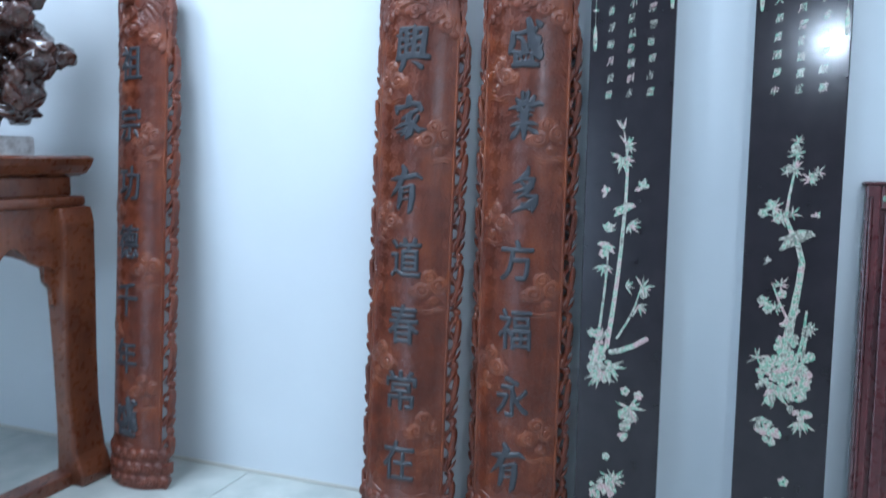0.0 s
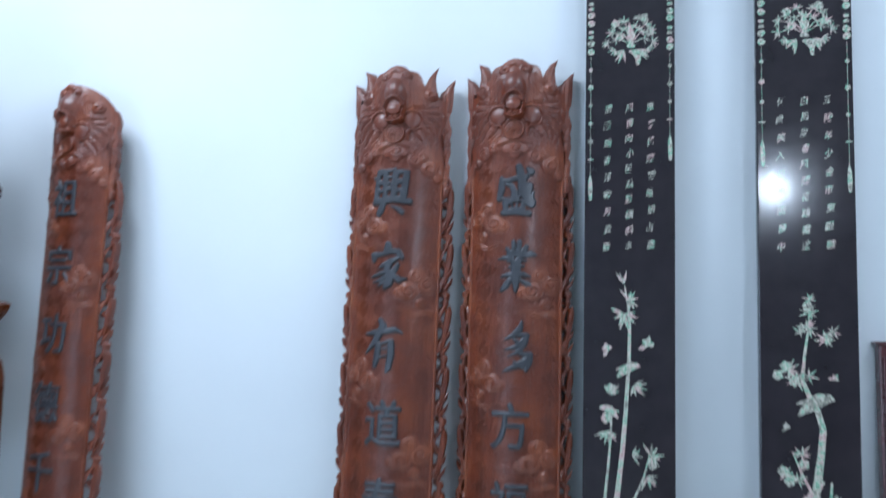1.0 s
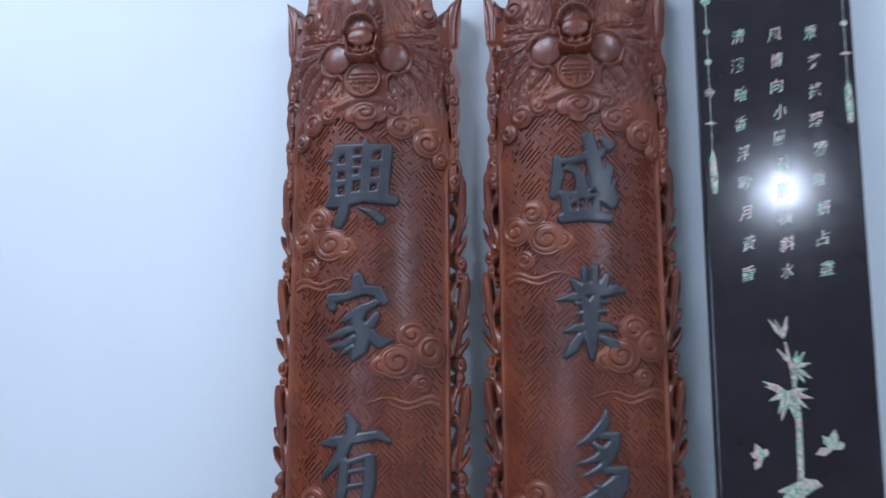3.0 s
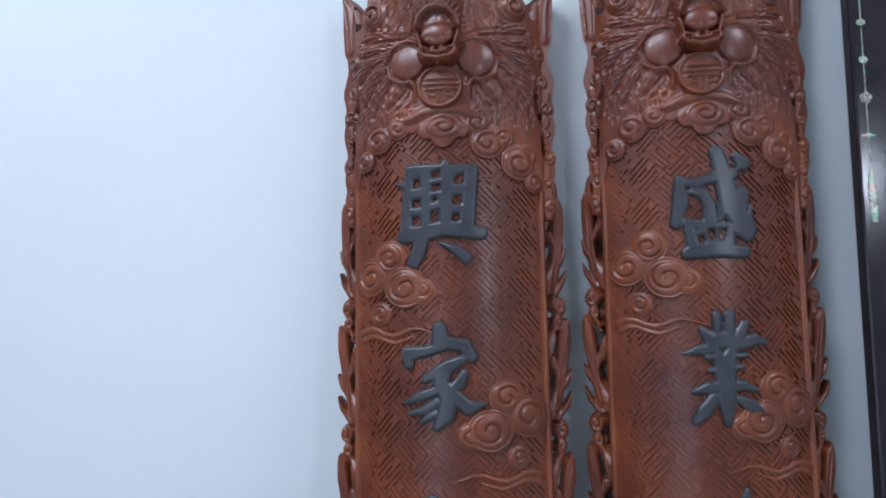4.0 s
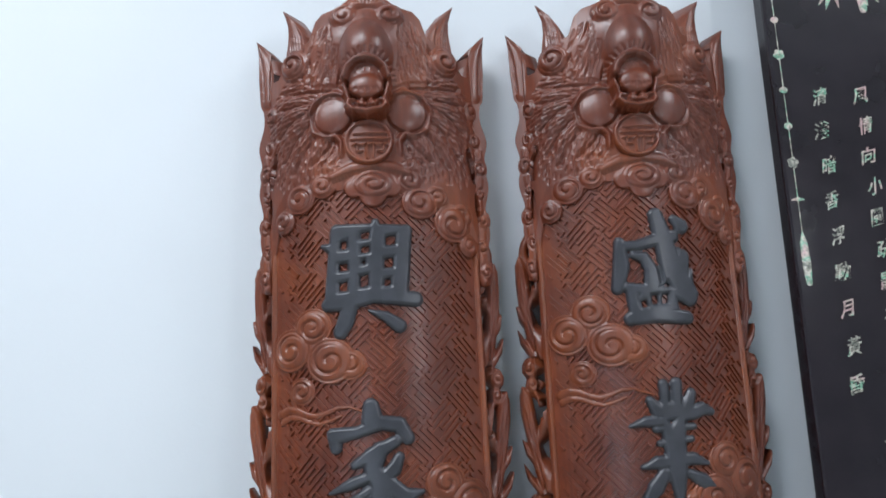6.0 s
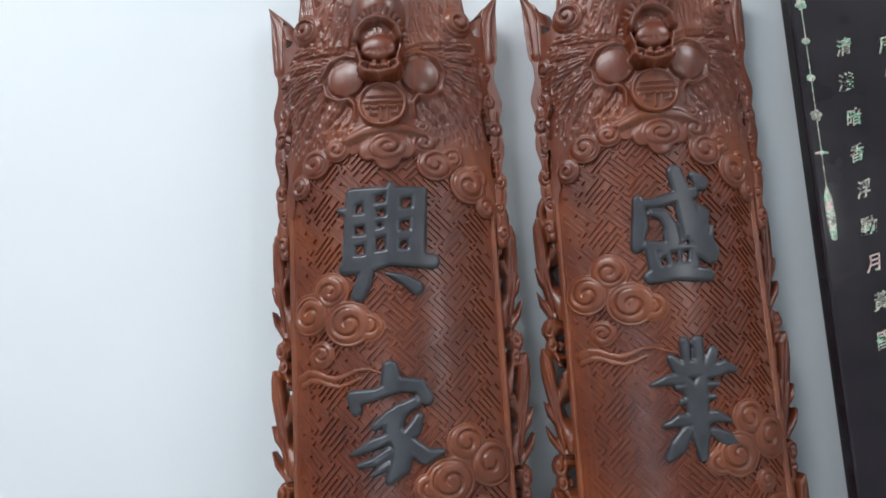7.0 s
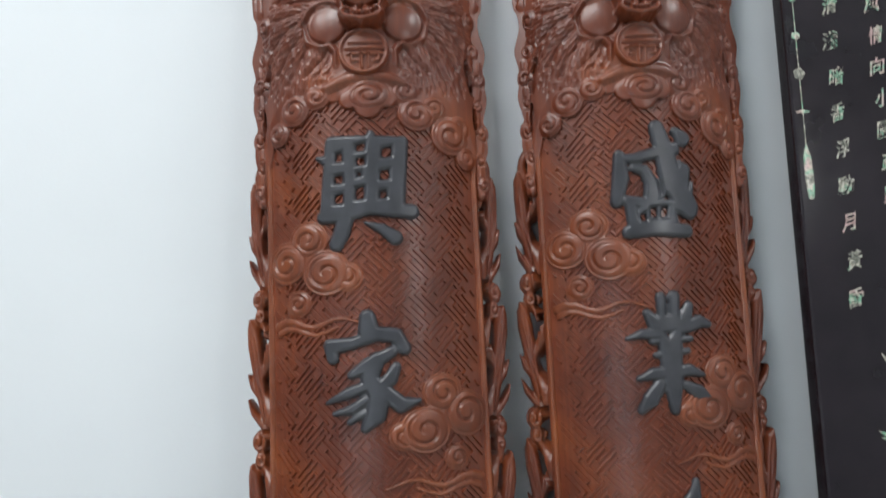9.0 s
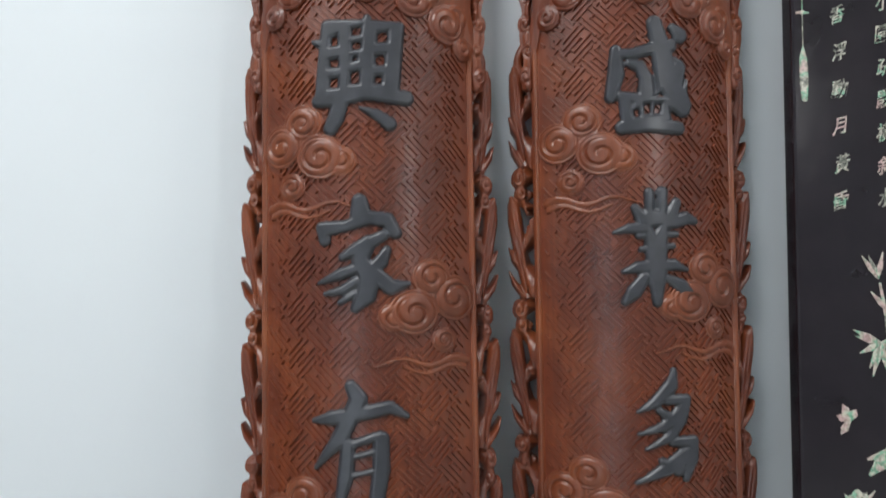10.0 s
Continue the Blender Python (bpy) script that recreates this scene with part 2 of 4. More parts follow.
                A[:] = (4 * A + P[:-2, 1:-1] + P[2:, 1:-1] + P[1:-1, :-2] + P[1:-1, 2:]) / 8

    def mesh(self, name, mat, back=0.0, skirt=True, place=bend, mirror=False):
        D, H, S, Z = self.D, np.maximum(self.H, 0 if back == 0 else -0.01), self.S.copy(), self.Z.copy()
        inside = D < 0
        gz, gs = np.gradient(D, self.step)
        g2 = np.maximum(gs * gs + gz * gz, 0.05)
        cell = inside[:-1, :-1] | inside[1:, :-1] | inside[:-1, 1:] | inside[1:, 1:]
        use = np.zeros(D.shape, bool)
        for a in (slice(0, -1), slice(1, None)):
            for c in (slice(0, -1), slice(1, None)):
                use[a, c] |= cell
        rim = use & ~inside
        S[rim] -= np.clip(D * gs / g2, -self.step, self.step)[rim]
        Z[rim] -= np.clip(D * gz / g2, -self.step, self.step)[rim]
        index = np.full(D.shape, -1)
        n = int(use.sum())
        index[use] = np.arange(n)
        if mirror:
            S = -S
        P = place(S[use], Z[use], H[use])
        i, j = np.nonzero(cell)
        quads = np.stack([index[i, j], index[i, j + 1], index[i + 1, j + 1], index[i + 1, j]], -1)
        if mirror:
            quads = quads[:, ::-1]
        faces = quads.tolist()
        if skirt:
            low = place(S[use], Z[use], np.full(n, back))
            e = np.concatenate([quads[:, [0, 1]], quads[:, [1, 2]], quads[:, [2, 3]], quads[:, [3, 0]]])
            key = {(a, b) for a, b in e.tolist()}
            edge = [(a, b) for a, b in key if (b, a) not in key]
            names = sorted({a for ab in edge for a in ab})
            where = {a: n + k for k, a in enumerate(names)}
            P = np.concatenate([P, low[names]]) if names else P
            faces += [[b, a, where[a], where[b]] for a, b in sorted(edge)]
        return mesh_of(name, P.tolist(), faces, mat)


# ---- brush-written characters ----
GLYPH = bpy.data.curves.new("glyph", "FONT")
GLYPH_OB = new("glyph", GLYPH)


def glyph_mesh(ch, extrude=0.0, heavy=0.0):
    GLYPH.body, GLYPH.extrude, GLYPH.size, GLYPH.offset = ch, extrude, 1.0, heavy
    bpy.context.view_layer.update()
    return bpy.data.meshes.new_from_object(GLYPH_OB.evaluated_get(bpy.context.evaluated_depsgraph_get()))


def font_character(ch, z, w=0.118, hgt=0.14):
    me = glyph_mesh(ch)
    co = np.array([v.co[:2] for v in me.vertices])
    lo, hi = co.min(0), co.max(0)
    co = (co - (lo + hi) / 2) / (hi - lo) * (w - 0.014, hgt - 0.014)
    cv = Carving(-w / 2 - 0.006, w / 2 + 0.006, -hgt / 2 - 0.006, hgt / 2 + 0.006, 0.0016)
    full = np.zeros(cv.S.shape, bool)
    for p in me.polygons:
        v = co[list(p.vertices)]
        for k in range(1, len(v) - 1):
            a, b, c = v[0], v[k], v[k + 1]
            s1 = (b[0] - a[0]) * (cv.Z - a[1]) - (b[1] - a[1]) * (cv.S - a[0])
            s2 = (c[0] - b[0]) * (cv.Z - b[1]) - (c[1] - b[1]) * (cv.S - b[0])
            s3 = (a[0] - c[0]) * (cv.Z - c[1]) - (a[1] - c[1]) * (cv.S - c[0])
            full |= ((s1 >= 0) & (s2 >= 0) & (s3 >= 0)) | ((s1 <= 0) & (s2 <= 0) & (s3 <= 0))
    bpy.data.meshes.remove(me)
    pts = np.stack([cv.S[full], cv.Z[full]], -1)
    flat = np.stack([cv.S.ravel(), cv.Z.ravel()], -1)
    d2 = np.full(len(flat), 9.0)
    for k in range(0, len(pts), 400):
        q = pts[k:k + 400]
        d2 = np.minimum(d2, ((flat[:, None] - q[None]) ** 2).sum(-1).min(1))
    cv.D = np.sqrt(d2).reshape(cv.S.shape) - 0.0034
    cv.soften(2)
    cv.H = 0.0035 + 0.0045 * np.clip(-cv.D / 0.004, 0, 1) ** 0.6
    cv.Z += z
    return cv.mesh("character", INK)


# brush-written characters in millimetres: the height of the middle in metres, tapering strokes (across, up, half width), filled shapes, holes
BRUSH = {}
BRUSH["興"] = (1.607, [[(3, 69, 4.3), (2, 56, 10.9)], [(-65, 42, 2.5), (-55, 38, 6.2)], [(-59, -34, 7.7), (-37, -34, 8.5), (-1, -27, 7.2), (35, -30, 8.5), (50, -31, 9.1)], [(-31, -40, 9.0), (-37, -58, 9.7), (-43, -69, 8.4)], [(-7, -44, 1.5), (13, -52, 6.0), (29, -64, 8.3)], [(42, 59, 6.2), (35, -28, 6.1)], [(-47, 61, 6.8), (-56, -31, 6.7)]],
               [[(-48, 69), (47, 65), (38, -28), (-58, -37)]], [[(-41, 45), (-33, 48), (-33, 34), (-42, 34)], [(-44, 17), (-32, 18), (-32, 7), (-44, 7)], [(-44, -7), (-32, -5), (-33, -19), (-44, -19)], [(-16, 55), (-3, 58), (-5, 47), (-16, 46)], [(-16, 37), (-4, 39), (-5, 29), (-16, 28)], [(-15, 19), (-10, 21), (-10, 15), (-15, 14)], [(-18, 1), (-6, 3), (-7, -15), (-18, -16)], [(15, 50), (29, 53), (28, 38), (14, 37)], [(12, 21), (25, 23), (24, 9), (12, 8)], [(12, -5), (21, -4), (20, -14), (11, -15)]])
BRUSH["盛"] = (1.603, [[(-36, 34, 5.1), (-36, 2, 8.0), (-43, -27, 5.8)], [(-34, 29, 4.4), (-15, 28, 5.1), (11, 35, 6.0), (34, 39, 6.7)], [(14, 68, 7.4), (21, 40, 9.2), (27, 5, 11.0), (35, -24, 14.5), (50, -42, 8.7)], [(39, 63, 4.5), (48, 54, 8.2)], [(-20, 16, 3.3), (-6, 12, 5.5), (2, -5, 6.6), (2, -24, 8.0)], [(-31, -26, 4.7), (-14, -30, 5.7)], [(57, -5, 1.5), (51, -22, 5.1), (55, -37, 6.6)], [(41, 21, 3.0), (46, 12, 7.4), (38, -11, 10.2)], [(-30, -67, 6.4), (0, -63, 7.8), (44, -68, 6.5)], [(-26, -30, 5.8), (-23, -61, 5.7)]],
               [[(-13, -23), (27, -20), (36, -61), (-25, -63)]], [[(-16, -45), (-8, -43), (-7, -54), (-14, -54)], [(-2, -37), (7, -36), (6, -51), (-2, -51)], [(12, -37), (22, -35), (19, -50), (10, -51)], [(13, -27), (21, -20), (26, -28)]])
BRUSH["家"] = (1.382, [[(-8, 65, 8.3), (-7, 49, 11.2)], [(-55, 34, 6.2), (-51, 18, 6.3)], [(-50, 32, 8.3), (-25, 35, 6.1), (4, 45, 7.5), (25, 42, 7.9), (35, 26, 6.6)], [(-29, -3, 4.1), (-8, 8, 8.2), (20, 23, 5.8)], [(2, 14, 8.3), (-8, -7, 9.1), (3, -28, 11.1), (-1, -49, 10.6), (-14, -65, 4.9)], [(-13, -17, 5.7), (-33, -24, 6.1), (-59, -34, 1.6)], [(-13, -33, 5.3), (-29, -43, 5.3), (-51, -47, 2.1)], [(-15, -48, 4.0), (-33, -58, 2.5)], [(24, 5, 5.0), (17, -9, 7.5), (4, -19, 5.8)], [(11, -24, 7.3), (28, -40, 8.6), (50, -36, 2.5)]],
               [], [])
BRUSH["有"] = (1.15, [[(-20, 74, 6.4), (-11, 58, 9.3), (-33, 13, 8.7), (-64, -23, 2.0)], [(-66, 33, 2.4), (-43, 36, 7.7), (2, 43, 7.6), (26, 48, 6.8), (46, 37, 3.2)], [(-24, 4, 7.5), (-27, -32, 8.2), (-33, -58, 5.5)], [(-22, 4, 4.0), (10, 14, 4.8)], [(15, 11, 8.3), (15, -24, 9.0), (9, -63, 7.8), (3, -74, 3.1)], [(-18, -10, 2.8), (8, -4, 2.8)], [(-21, -32, 2.8), (8, -26, 2.7)]],
               [], [])
BRUSH["業"] = (1.382, [[(2, 70, 5.2), (5, 45, 7.4)], [(19, 70, 6.5), (15, 45, 7.8)], [(-16, 50, 4.7), (-7, 36, 8.2)], [(38, 57, 5.6), (29, 36, 8.2)], [(64, 33, 4.4), (51, 37, 7.4), (36, 32, 7.5), (22, 30, 6.9)], [(-43, 19, 1.7), (-24, 24, 5.6), (-7, 24, 6.9)], [(10, 36, 14.8), (10, 1, 12.9), (10, -35, 11.2), (10, -71, 5.1)], [(-32, -31, 2.6), (-13, -26, 6.9), (32, -23, 6.8), (51, -30, 2.2)], [(-9, -3, 3.4), (32, 1, 3.5)], [(-12, 14, 3.4), (37, 16, 3.5)], [(-6, -39, 6.4), (-19, -57, 8.6), (-31, -70, 4.3)], [(26, -41, 4.8), (43, -51, 8.2), (60, -59, 2.2)]],
               [], [[(9, 70), (12, 70), (11, 46), (8, 46)], [(5, 24), (12, 25), (8, 19)]])
BRUSH["多"] = (1.154, [[(29, 70, 3.4), (25, 51, 7.7), (5, 31, 6.4), (-19, 18, 1.3)], [(18, 33, 5.5), (45, 33, 6.0), (37, 15, 9.5), (13, -1, 5.9), (-18, -10, 1.3)], [(9, 20, 4.2), (23, 10, 5.5)], [(37, 7, 7.3), (21, -14, 5.9), (-9, -29, 1.3)], [(26, -20, 5.5), (54, -21, 6.9), (49, -42, 10.3), (43, -67, 4.3)], [(43, -38, 10.2), (16, -54, 8.0), (-22, -71, 1.7)], [(11, -44, 4.2), (32, -55, 7.6)]],
               [], [])


def brush_character(ch, at_height):
    z, strokes, slabs, holes = BRUSH[ch]
    if abs(z - at_height) > 0.05:
        z = at_height
    cv = Carving(-0.085, 0.085, -0.095, 0.095, 0.0013)
    for pts in slabs:
        cv.slab([(x / 1000, y / 1000) for x, y in pts])
    for line in strokes:
        cv.stroke([(x / 1000, y / 1000, r / 1000 * {"興": 1.05, "盛": 1.35}.get(ch, 1.14) + 0.0005) for x, y, r in line])
    for pts in holes:
        mx, my = sum(p[0] for p in pts) / len(pts), sum(p[1] for p in pts) / len(pts)
        cv.slab([((mx + 0.82 * (x - mx)) / 1000, (my + 0.82 * (y - my)) / 1000) for x, y in pts], True)
    cv.soften(2)
    cv.H = 0.0035 + 0.0042 * np.clip(-cv.D / 0.0042, 0, 1) ** 0.6
    cv.Z += z
    return cv.mesh("character", INK)


# ---- the room ----


def setting(name, me, label):
    return tagged(new(name, me), label, kind="structure")


setting("wall_north", box_mesh("wall_north", (LEFT, WALL, 0), (RIGHT, WALL + 0.2, CEILING), WALLPAINT, 0), "plain white painted wall")
setting("wall_west", box_mesh("wall_west", (LEFT - 0.2, BACK - 0.2, 0), (LEFT, WALL + 0.2, CEILING), WALLPAINT, 0), "plain white painted wall")
setting("wall_east", box_mesh("wall_east", (RIGHT, BACK - 0.2, 0), (RIGHT + 0.2, WALL + 0.2, CEILING), WALLPAINT, 0), "plain white painted wall")
setting("wall_south", box_mesh("wall_south", (LEFT, BACK - 0.2, 0), (RIGHT, BACK, CEILING), WALLPAINT, 0), "plain white painted wall")
setting("ceiling", box_mesh("ceiling", (LEFT - 0.2, BACK - 0.2, CEILING), (RIGHT + 0.2, WALL + 0.2, CEILING + 0.15), WALLPAINT, 0), "plain white ceiling")
floor = setting("floor", box_mesh("floor", (LEFT - 0.2, BACK - 0.2, -0.15), (RIGHT + 0.2, WALL + 0.2, -0.004), GROUT, 0), "pale grey-green glazed floor tiles")
setting("baseboard", box_mesh("baseboard", (LEFT, WALL - 0.008, 0), (RIGHT, WALL, 0.012), SKIRT, 0.002), "thin cream mortar line along the wall")

# ---- parts of a couplet board, shared by all three ----
def body_mesh():
    zs = np.concatenate([[0.0, 0.01], np.linspace(0.05, 1.86, 40)])
    ss = np.linspace(-HALF, HALF, 33)
    verts, faces = [], []
    for h in (0.0, -0.024):
        S, Z = np.meshgrid(ss, zs)
        verts += bend(S.ravel(), Z.ravel(), h).tolist()
    n, w = len(ss) * len(zs), len(ss)
    for i in range(len(zs) - 1):
        for j in range(w - 1):
            a = i * w + j
            faces += [(a, a + 1, a + w + 1, a + w), (n + a, n + a + w, n + a + w + 1, n + a + 1)]
    for i in range(len(zs) - 1):
        for a, flip in ((i * w, False), (i * w + w - 1, True)):
            q = (a, a + w, n + a + w, n + a)
            faces.append(q[::-1] if flip else q)
    for j in range(w - 1):
        faces += [(j + 1, j, n + j, n + j + 1)]
        a = (len(zs) - 1) * w + j
        faces += [(a, a + 1, n + a + 1, n + a)]
    return mesh_of("body", verts, faces, WOOD)


def fret_mesh(unit=0.0033):
    """Interlocking key fret of raised bars, laid aslant over the field: meanders that turn by a right angle from square to square."""
    segs = []
    for a in range(-60, 61):
        for b in range(-60, 61):
            cx, cy = 12 * a, 12 * b
            s, z = (cx - cy) * 0.7071 * unit, 0.95 + (cx + cy) * 0.7071 * unit
            if abs(s) > 0.2 or not 0.1 < z < 1.87:
                continue
            turn = (a + b) % 2
            for u0, v0, u1, v1 in ((-5, -5, 3, -5), (-7, -3, 5, -3), (-3, -1, 7, -1), (-7, 1, 3, 1), (-5, 3, 7, 3), (-3, 5, 5, 5), (5, -5, 5, -3), (-5, 3, -5, 5), (-3, -1, -3, 1), (3, -1, 3, 1)):
                segs.append((cx + u0, cy + v0, cx + u1, cy + v1) if turn else (cx - v0, cy + u0, cx - v1, cy + u1))
    q = np.array(segs, float)
    mid = (q[:, :2] + q[:, 2:]) / 2
    way = q[:, 2:] - q[:, :2]
    length = np.hypot(way[:, 0], way[:, 1])[:, None]
    way /= length
    side = np.stack([-way[:, 1], way[:, 0]], -1)
    rise = np.where(np.abs(way[:, :1]) > 0.5, 0.003, 0.00294)
    verts = []
    for top in (0, 1):
        half = 0.3 if top else 0.54
        for u, v in ((-1, -1), (1, -1), (1, 1), (-1, 1)):
            p = mid + way * u * (length / 2 + half) + side * v * half
            s = (p[:, 0] - p[:, 1]) * 0.7071 * unit
            z = 0.95 + (p[:, 0] + p[:, 1]) * 0.7071 * unit
            verts.append((s, z, rise[:, 0] if top else np.full(len(s), -0.0005)))
    S, Z, H = (np.stack([v[k] for v in verts], 1) for k in range(3))
    arch = 1.735 - 1.2 * np.clip(np.abs(S).max(1) - 0.06, 0, 1) ** 1.4
    keep = (np.abs(S).max(1) < 0.1405) & (Z.max(1) < arch) & (Z.min(1) > 0.175)
    P = bend(S[keep], Z[keep], H[keep])
    k = len(P)
    quads = np.array([(4, 5, 6, 7), (0, 1, 5, 4), (1, 2, 6, 5), (2, 3, 7, 6), (3, 0, 4, 7)])
    faces = (np.arange(k)[:, None, None] * 8 + quads[None]).reshape(-1, 4)
    return mesh_of("fretwork", P.reshape(-1, 3).tolist(), faces.tolist(), WOOD, False)


def rail_mesh(sign):
    cv = Carving(0.1, 0.156, 0.14, 1.8, 0.0016)
    pts = [(0.1455, 0.16, 0.0042), (0.1455, 1.655, 0.0042), (0.1435, 1.677, 0.0042), (0.137, 1.694, 0.004), (0.124, 1.705, 0.0038), (0.108, 1.709, 0.0033)]
    cv.stroke(pts, 0, 0.0055)
    return cv.mesh("rail", WOOD_WARM, 0.0, True, mirror=sign < 0)


def cloud_mesh(x, z, flip, seed):
    rnd = random.Random(seed)
    cv = Carving(x - 0.1, x + 0.1, z - 0.095, z + 0.075, 0.0012)
    line = [(x - flip * (0.055 - 0.014 * i), z - 0.072 + 0.005 * math.sin(i * 1.2), 0.0058 * (1 - i / 12)) for i in range(10)]
    cv.stroke(line, 0.0008, 0.003)
    cv.stroke([(p + flip * 0.004, q - 0.0095, r * 0.8) for p, q, r in line[:7]], 0.0006, 0.0028)
    for n, (dx, dz, r) in enumerate(((-20, -46, 15), (45, -17, 16), (-4, 32, 22), (-36, 6, 25), (20, -11, 24))):
        k = rnd.uniform(0.94, 1.06) / 1000
        cv.curl(x + flip * dx / 1000, z + dz / 1000, r * k * 1.06, r * k * 0.94, 0.0014 + 0.0004 * n, 0.0042, rnd.uniform(1.5, 1.9), flip * rnd.choice((1, 1, -1)), rnd.uniform(0, 6))
    cv.D = np.maximum(cv.D, np.abs(cv.S) - 0.1425)
    return cv.mesh("carved_cloud", WOOD_WARM)


def crest_mesh(flames=True):
    rnd = random.Random(5)
    cv = Carving(-0.215, 0.215, 1.58, 2.03, 0.0013)
    S, Z = cv.S, cv.Z
    A = np.abs(S)

    def mm(*pts):
        return [tuple(v / 1000 for v in p) for p in pts]
    # solid ground: crown with two lobes, shoulders, and the lower edge over the field
    if flames:
        crown = np.interp(A, [0, 0.02, 0.034, 0.045, 0.058, 0.068, 0.073, 0.077, 0.096, 0.118, 0.125, 0.131, 0.2], [1.991, 1.988, 1.976, 1.972, 1.97, 1.96, 1.945, 1.934, 1.928, 1.918, 1.902, 1.894, 1.893])
    else:
        crown = 1.8 + 0.185 * np.sqrt(np.clip(1 - (S / 0.186) ** 2, 0, 1))
    side = np.interp(Z, [1.58, 1.66, 1.75, 1.8, 1.84, 1.9], [0.166, 0.168, 0.171, 0.172, 0.168, 0.162]) + 0.003 * np.sin(Z * 95)
    under = np.where(S > 0, np.interp(A, [0, 0.03, 0.06, 0.1, 0.13, 0.16], [1.712, 1.715, 1.712, 1.695, 1.672, 1.6]), np.interp(A, [0, 0.03, 0.08, 0.11, 0.135, 0.16], [1.712, 1.72, 1.725, 1.708, 1.68, 1.6]))
    cv.D = np.maximum(np.maximum(A - side, (Z - crown) * 0.75), under - Z)
    cv.H = 0.0035 + 0.004 * np.clip((Z - under) / 0.03, 0, 1) + 0.022 * np.exp(-((S / 0.062) ** 2) - ((Z - 1.93) / 0.055) ** 2) + 0.006 * np.exp(-(((A - 0.1) / 0.04) ** 2) - ((Z - 1.83) / 0.06) ** 2)

    def tick(x, z, ang, length, droop, wide=0.0012, deep=-0.0023):
        mid = (x + 0.5 * length * math.cos(ang + droop * 0.3), z + 0.5 * length * math.sin(ang + droop * 0.3))
        end = (mid[0] + 0.5 * length * math.cos(ang + droop), mid[1] + 0.5 * length * math.sin(ang + droop))
        cv.stroke([(x, z, wide * 0.5), (*mid, wide), (*end, wide * 0.3)], 0, deep, "add")
    for sg in (1, -1):
        def way(a):
            return a if sg > 0 else math.pi - a
        # mane that streams out from the eyes and droops, cut as short broken strokes
        ex, ez = sg * 0.047, 1.82
        for r0, n, size in ((0.031, 18, 0.012), (0.042, 22, 0.012), (0.053, 25, 0.012), (0.064, 28, 0.012), (0.075, 30, 0.012), (0.086, 30, 0.012), (0.097, 28, 0.011)):
            for k in range(n):
                a = 1.15 - 2.75 * (k + 0.5 * (int(r0 * 1000) % 2) + rnd.uniform(0.1, 0.4)) / n
                rr = r0 + rnd.uniform(-0.002, 0.002)
                x, z = ex + sg * rr * math.cos(a) * 1.05, ez + rr * math.sin(a) - 0.25 * max(0, rr - 0.03)
                if sg * x < 0.034 or abs(x) > 0.15 or z < 1.735 or z > 1.885 - 0.1 * abs(abs(x) - 0.1):
                    continue
                tick(x, z, way(a * 0.75 - 0.2 - 3.2 * (rr - 0.03)), size * rnd.uniform(0.7, 1.15), -sg * 0.45, 0.0012, -0.0026)
        # long folds that part the mane
        for pts in (((24, 1847, 1.6), (52, 1858, 2.2), (90, 1862, 2.2), (122, 1868, 1)), ((62, 1851, 1.4), (92, 1846, 2), (122, 1845, 1)), ((78, 1838, 1.2), (106, 1824, 2), (130, 1806, 1)),
                    ((77, 1818, 1.2), (102, 1796, 2), (120, 1770, 1)), ((70, 1800, 1.2), (90, 1776, 2), (104, 1752, 1)), ((40, 1795, 1.4), (48, 1775, 1.8), (66, 1755, 0.8)), ((46, 1793, 1.2), (56, 1778, 1.8), (78, 1758, 0.8)), ((37, 1790, 1.2), (39, 1772, 1.6), (50, 1757, 0.8))):
            cv.stroke(mm(*[(sg * x, z, r * 4.5) for x, z, r in pts]), 0, -0.0026, "add")
            cv.stroke(mm(*[(sg * x, z, r) for x, z, r in pts]), 0, -0.0032, "add")
        # crown hair falling beside the muzzle
        for k in range(46):
            x, z = rnd.uniform(0.034, 0.07), rnd.uniform(1.875, 1.955)
            tick(sg * x, z, way(-1.5 + 6 * (x - 0.045)), rnd.uniform(0.014, 0.028), sg * 0.3, 0.0011, -0.002)
        for k in range(26):
            x, z = rnd.uniform(0.07, 0.088), rnd.uniform(1.87, 1.925)
            tick(sg * x, z, way(-1.35), rnd.uniform(0.008, 0.013), sg * 0.4, 0.0013, -0.0025)
        # brow fold and the bulging eye with its lip
        cv.stroke(mm(*[(sg * x, z, r) for x, z, r in ((24, 1842, 3), (44, 1852, 4.5), (66, 1846, 4), (78, 1828, 2))]), 0.011, 0.005)
        cv.stroke(mm(*[(sg * x, z, r) for x, z, r in ((77, 1822, 1.6), (73, 1803, 2.6), (58, 1794, 2.4), (44, 1796, 2.2), (36, 1785, 2), (37, 1766, 1))]), 0.009, 0.003)
        cv.dome(ex, 1.8225, 0.0255, 0.0255, 0.0085, 0.0048, 0.7)
        ring = [(ex + 0.0262 * math.cos(a), 1.8225 + 0.0262 * math.sin(a), 0.0017) for a in np.linspace(0, 2 * math.pi, 37)]
        cv.stroke(ring, 0, -0.004, "add")
        # horns, flames and knobs at the edge
        if flames:
            cv.stroke(mm(*[(sg * x, z, r) for x, z, r in ((158, 1868, 15), (160, 1908, 16.5), (165, 1934, 12), (174, 1953, 5), (180, 1964, 0.8))]), 0.0, 0.011)
            cv.stroke(mm(*[(sg * x, z, r) for x, z, r in ((166, 1872, 1.4), (168, 1910, 1.8), (176, 1950, 0.8))]), 0, -0.003, "add")
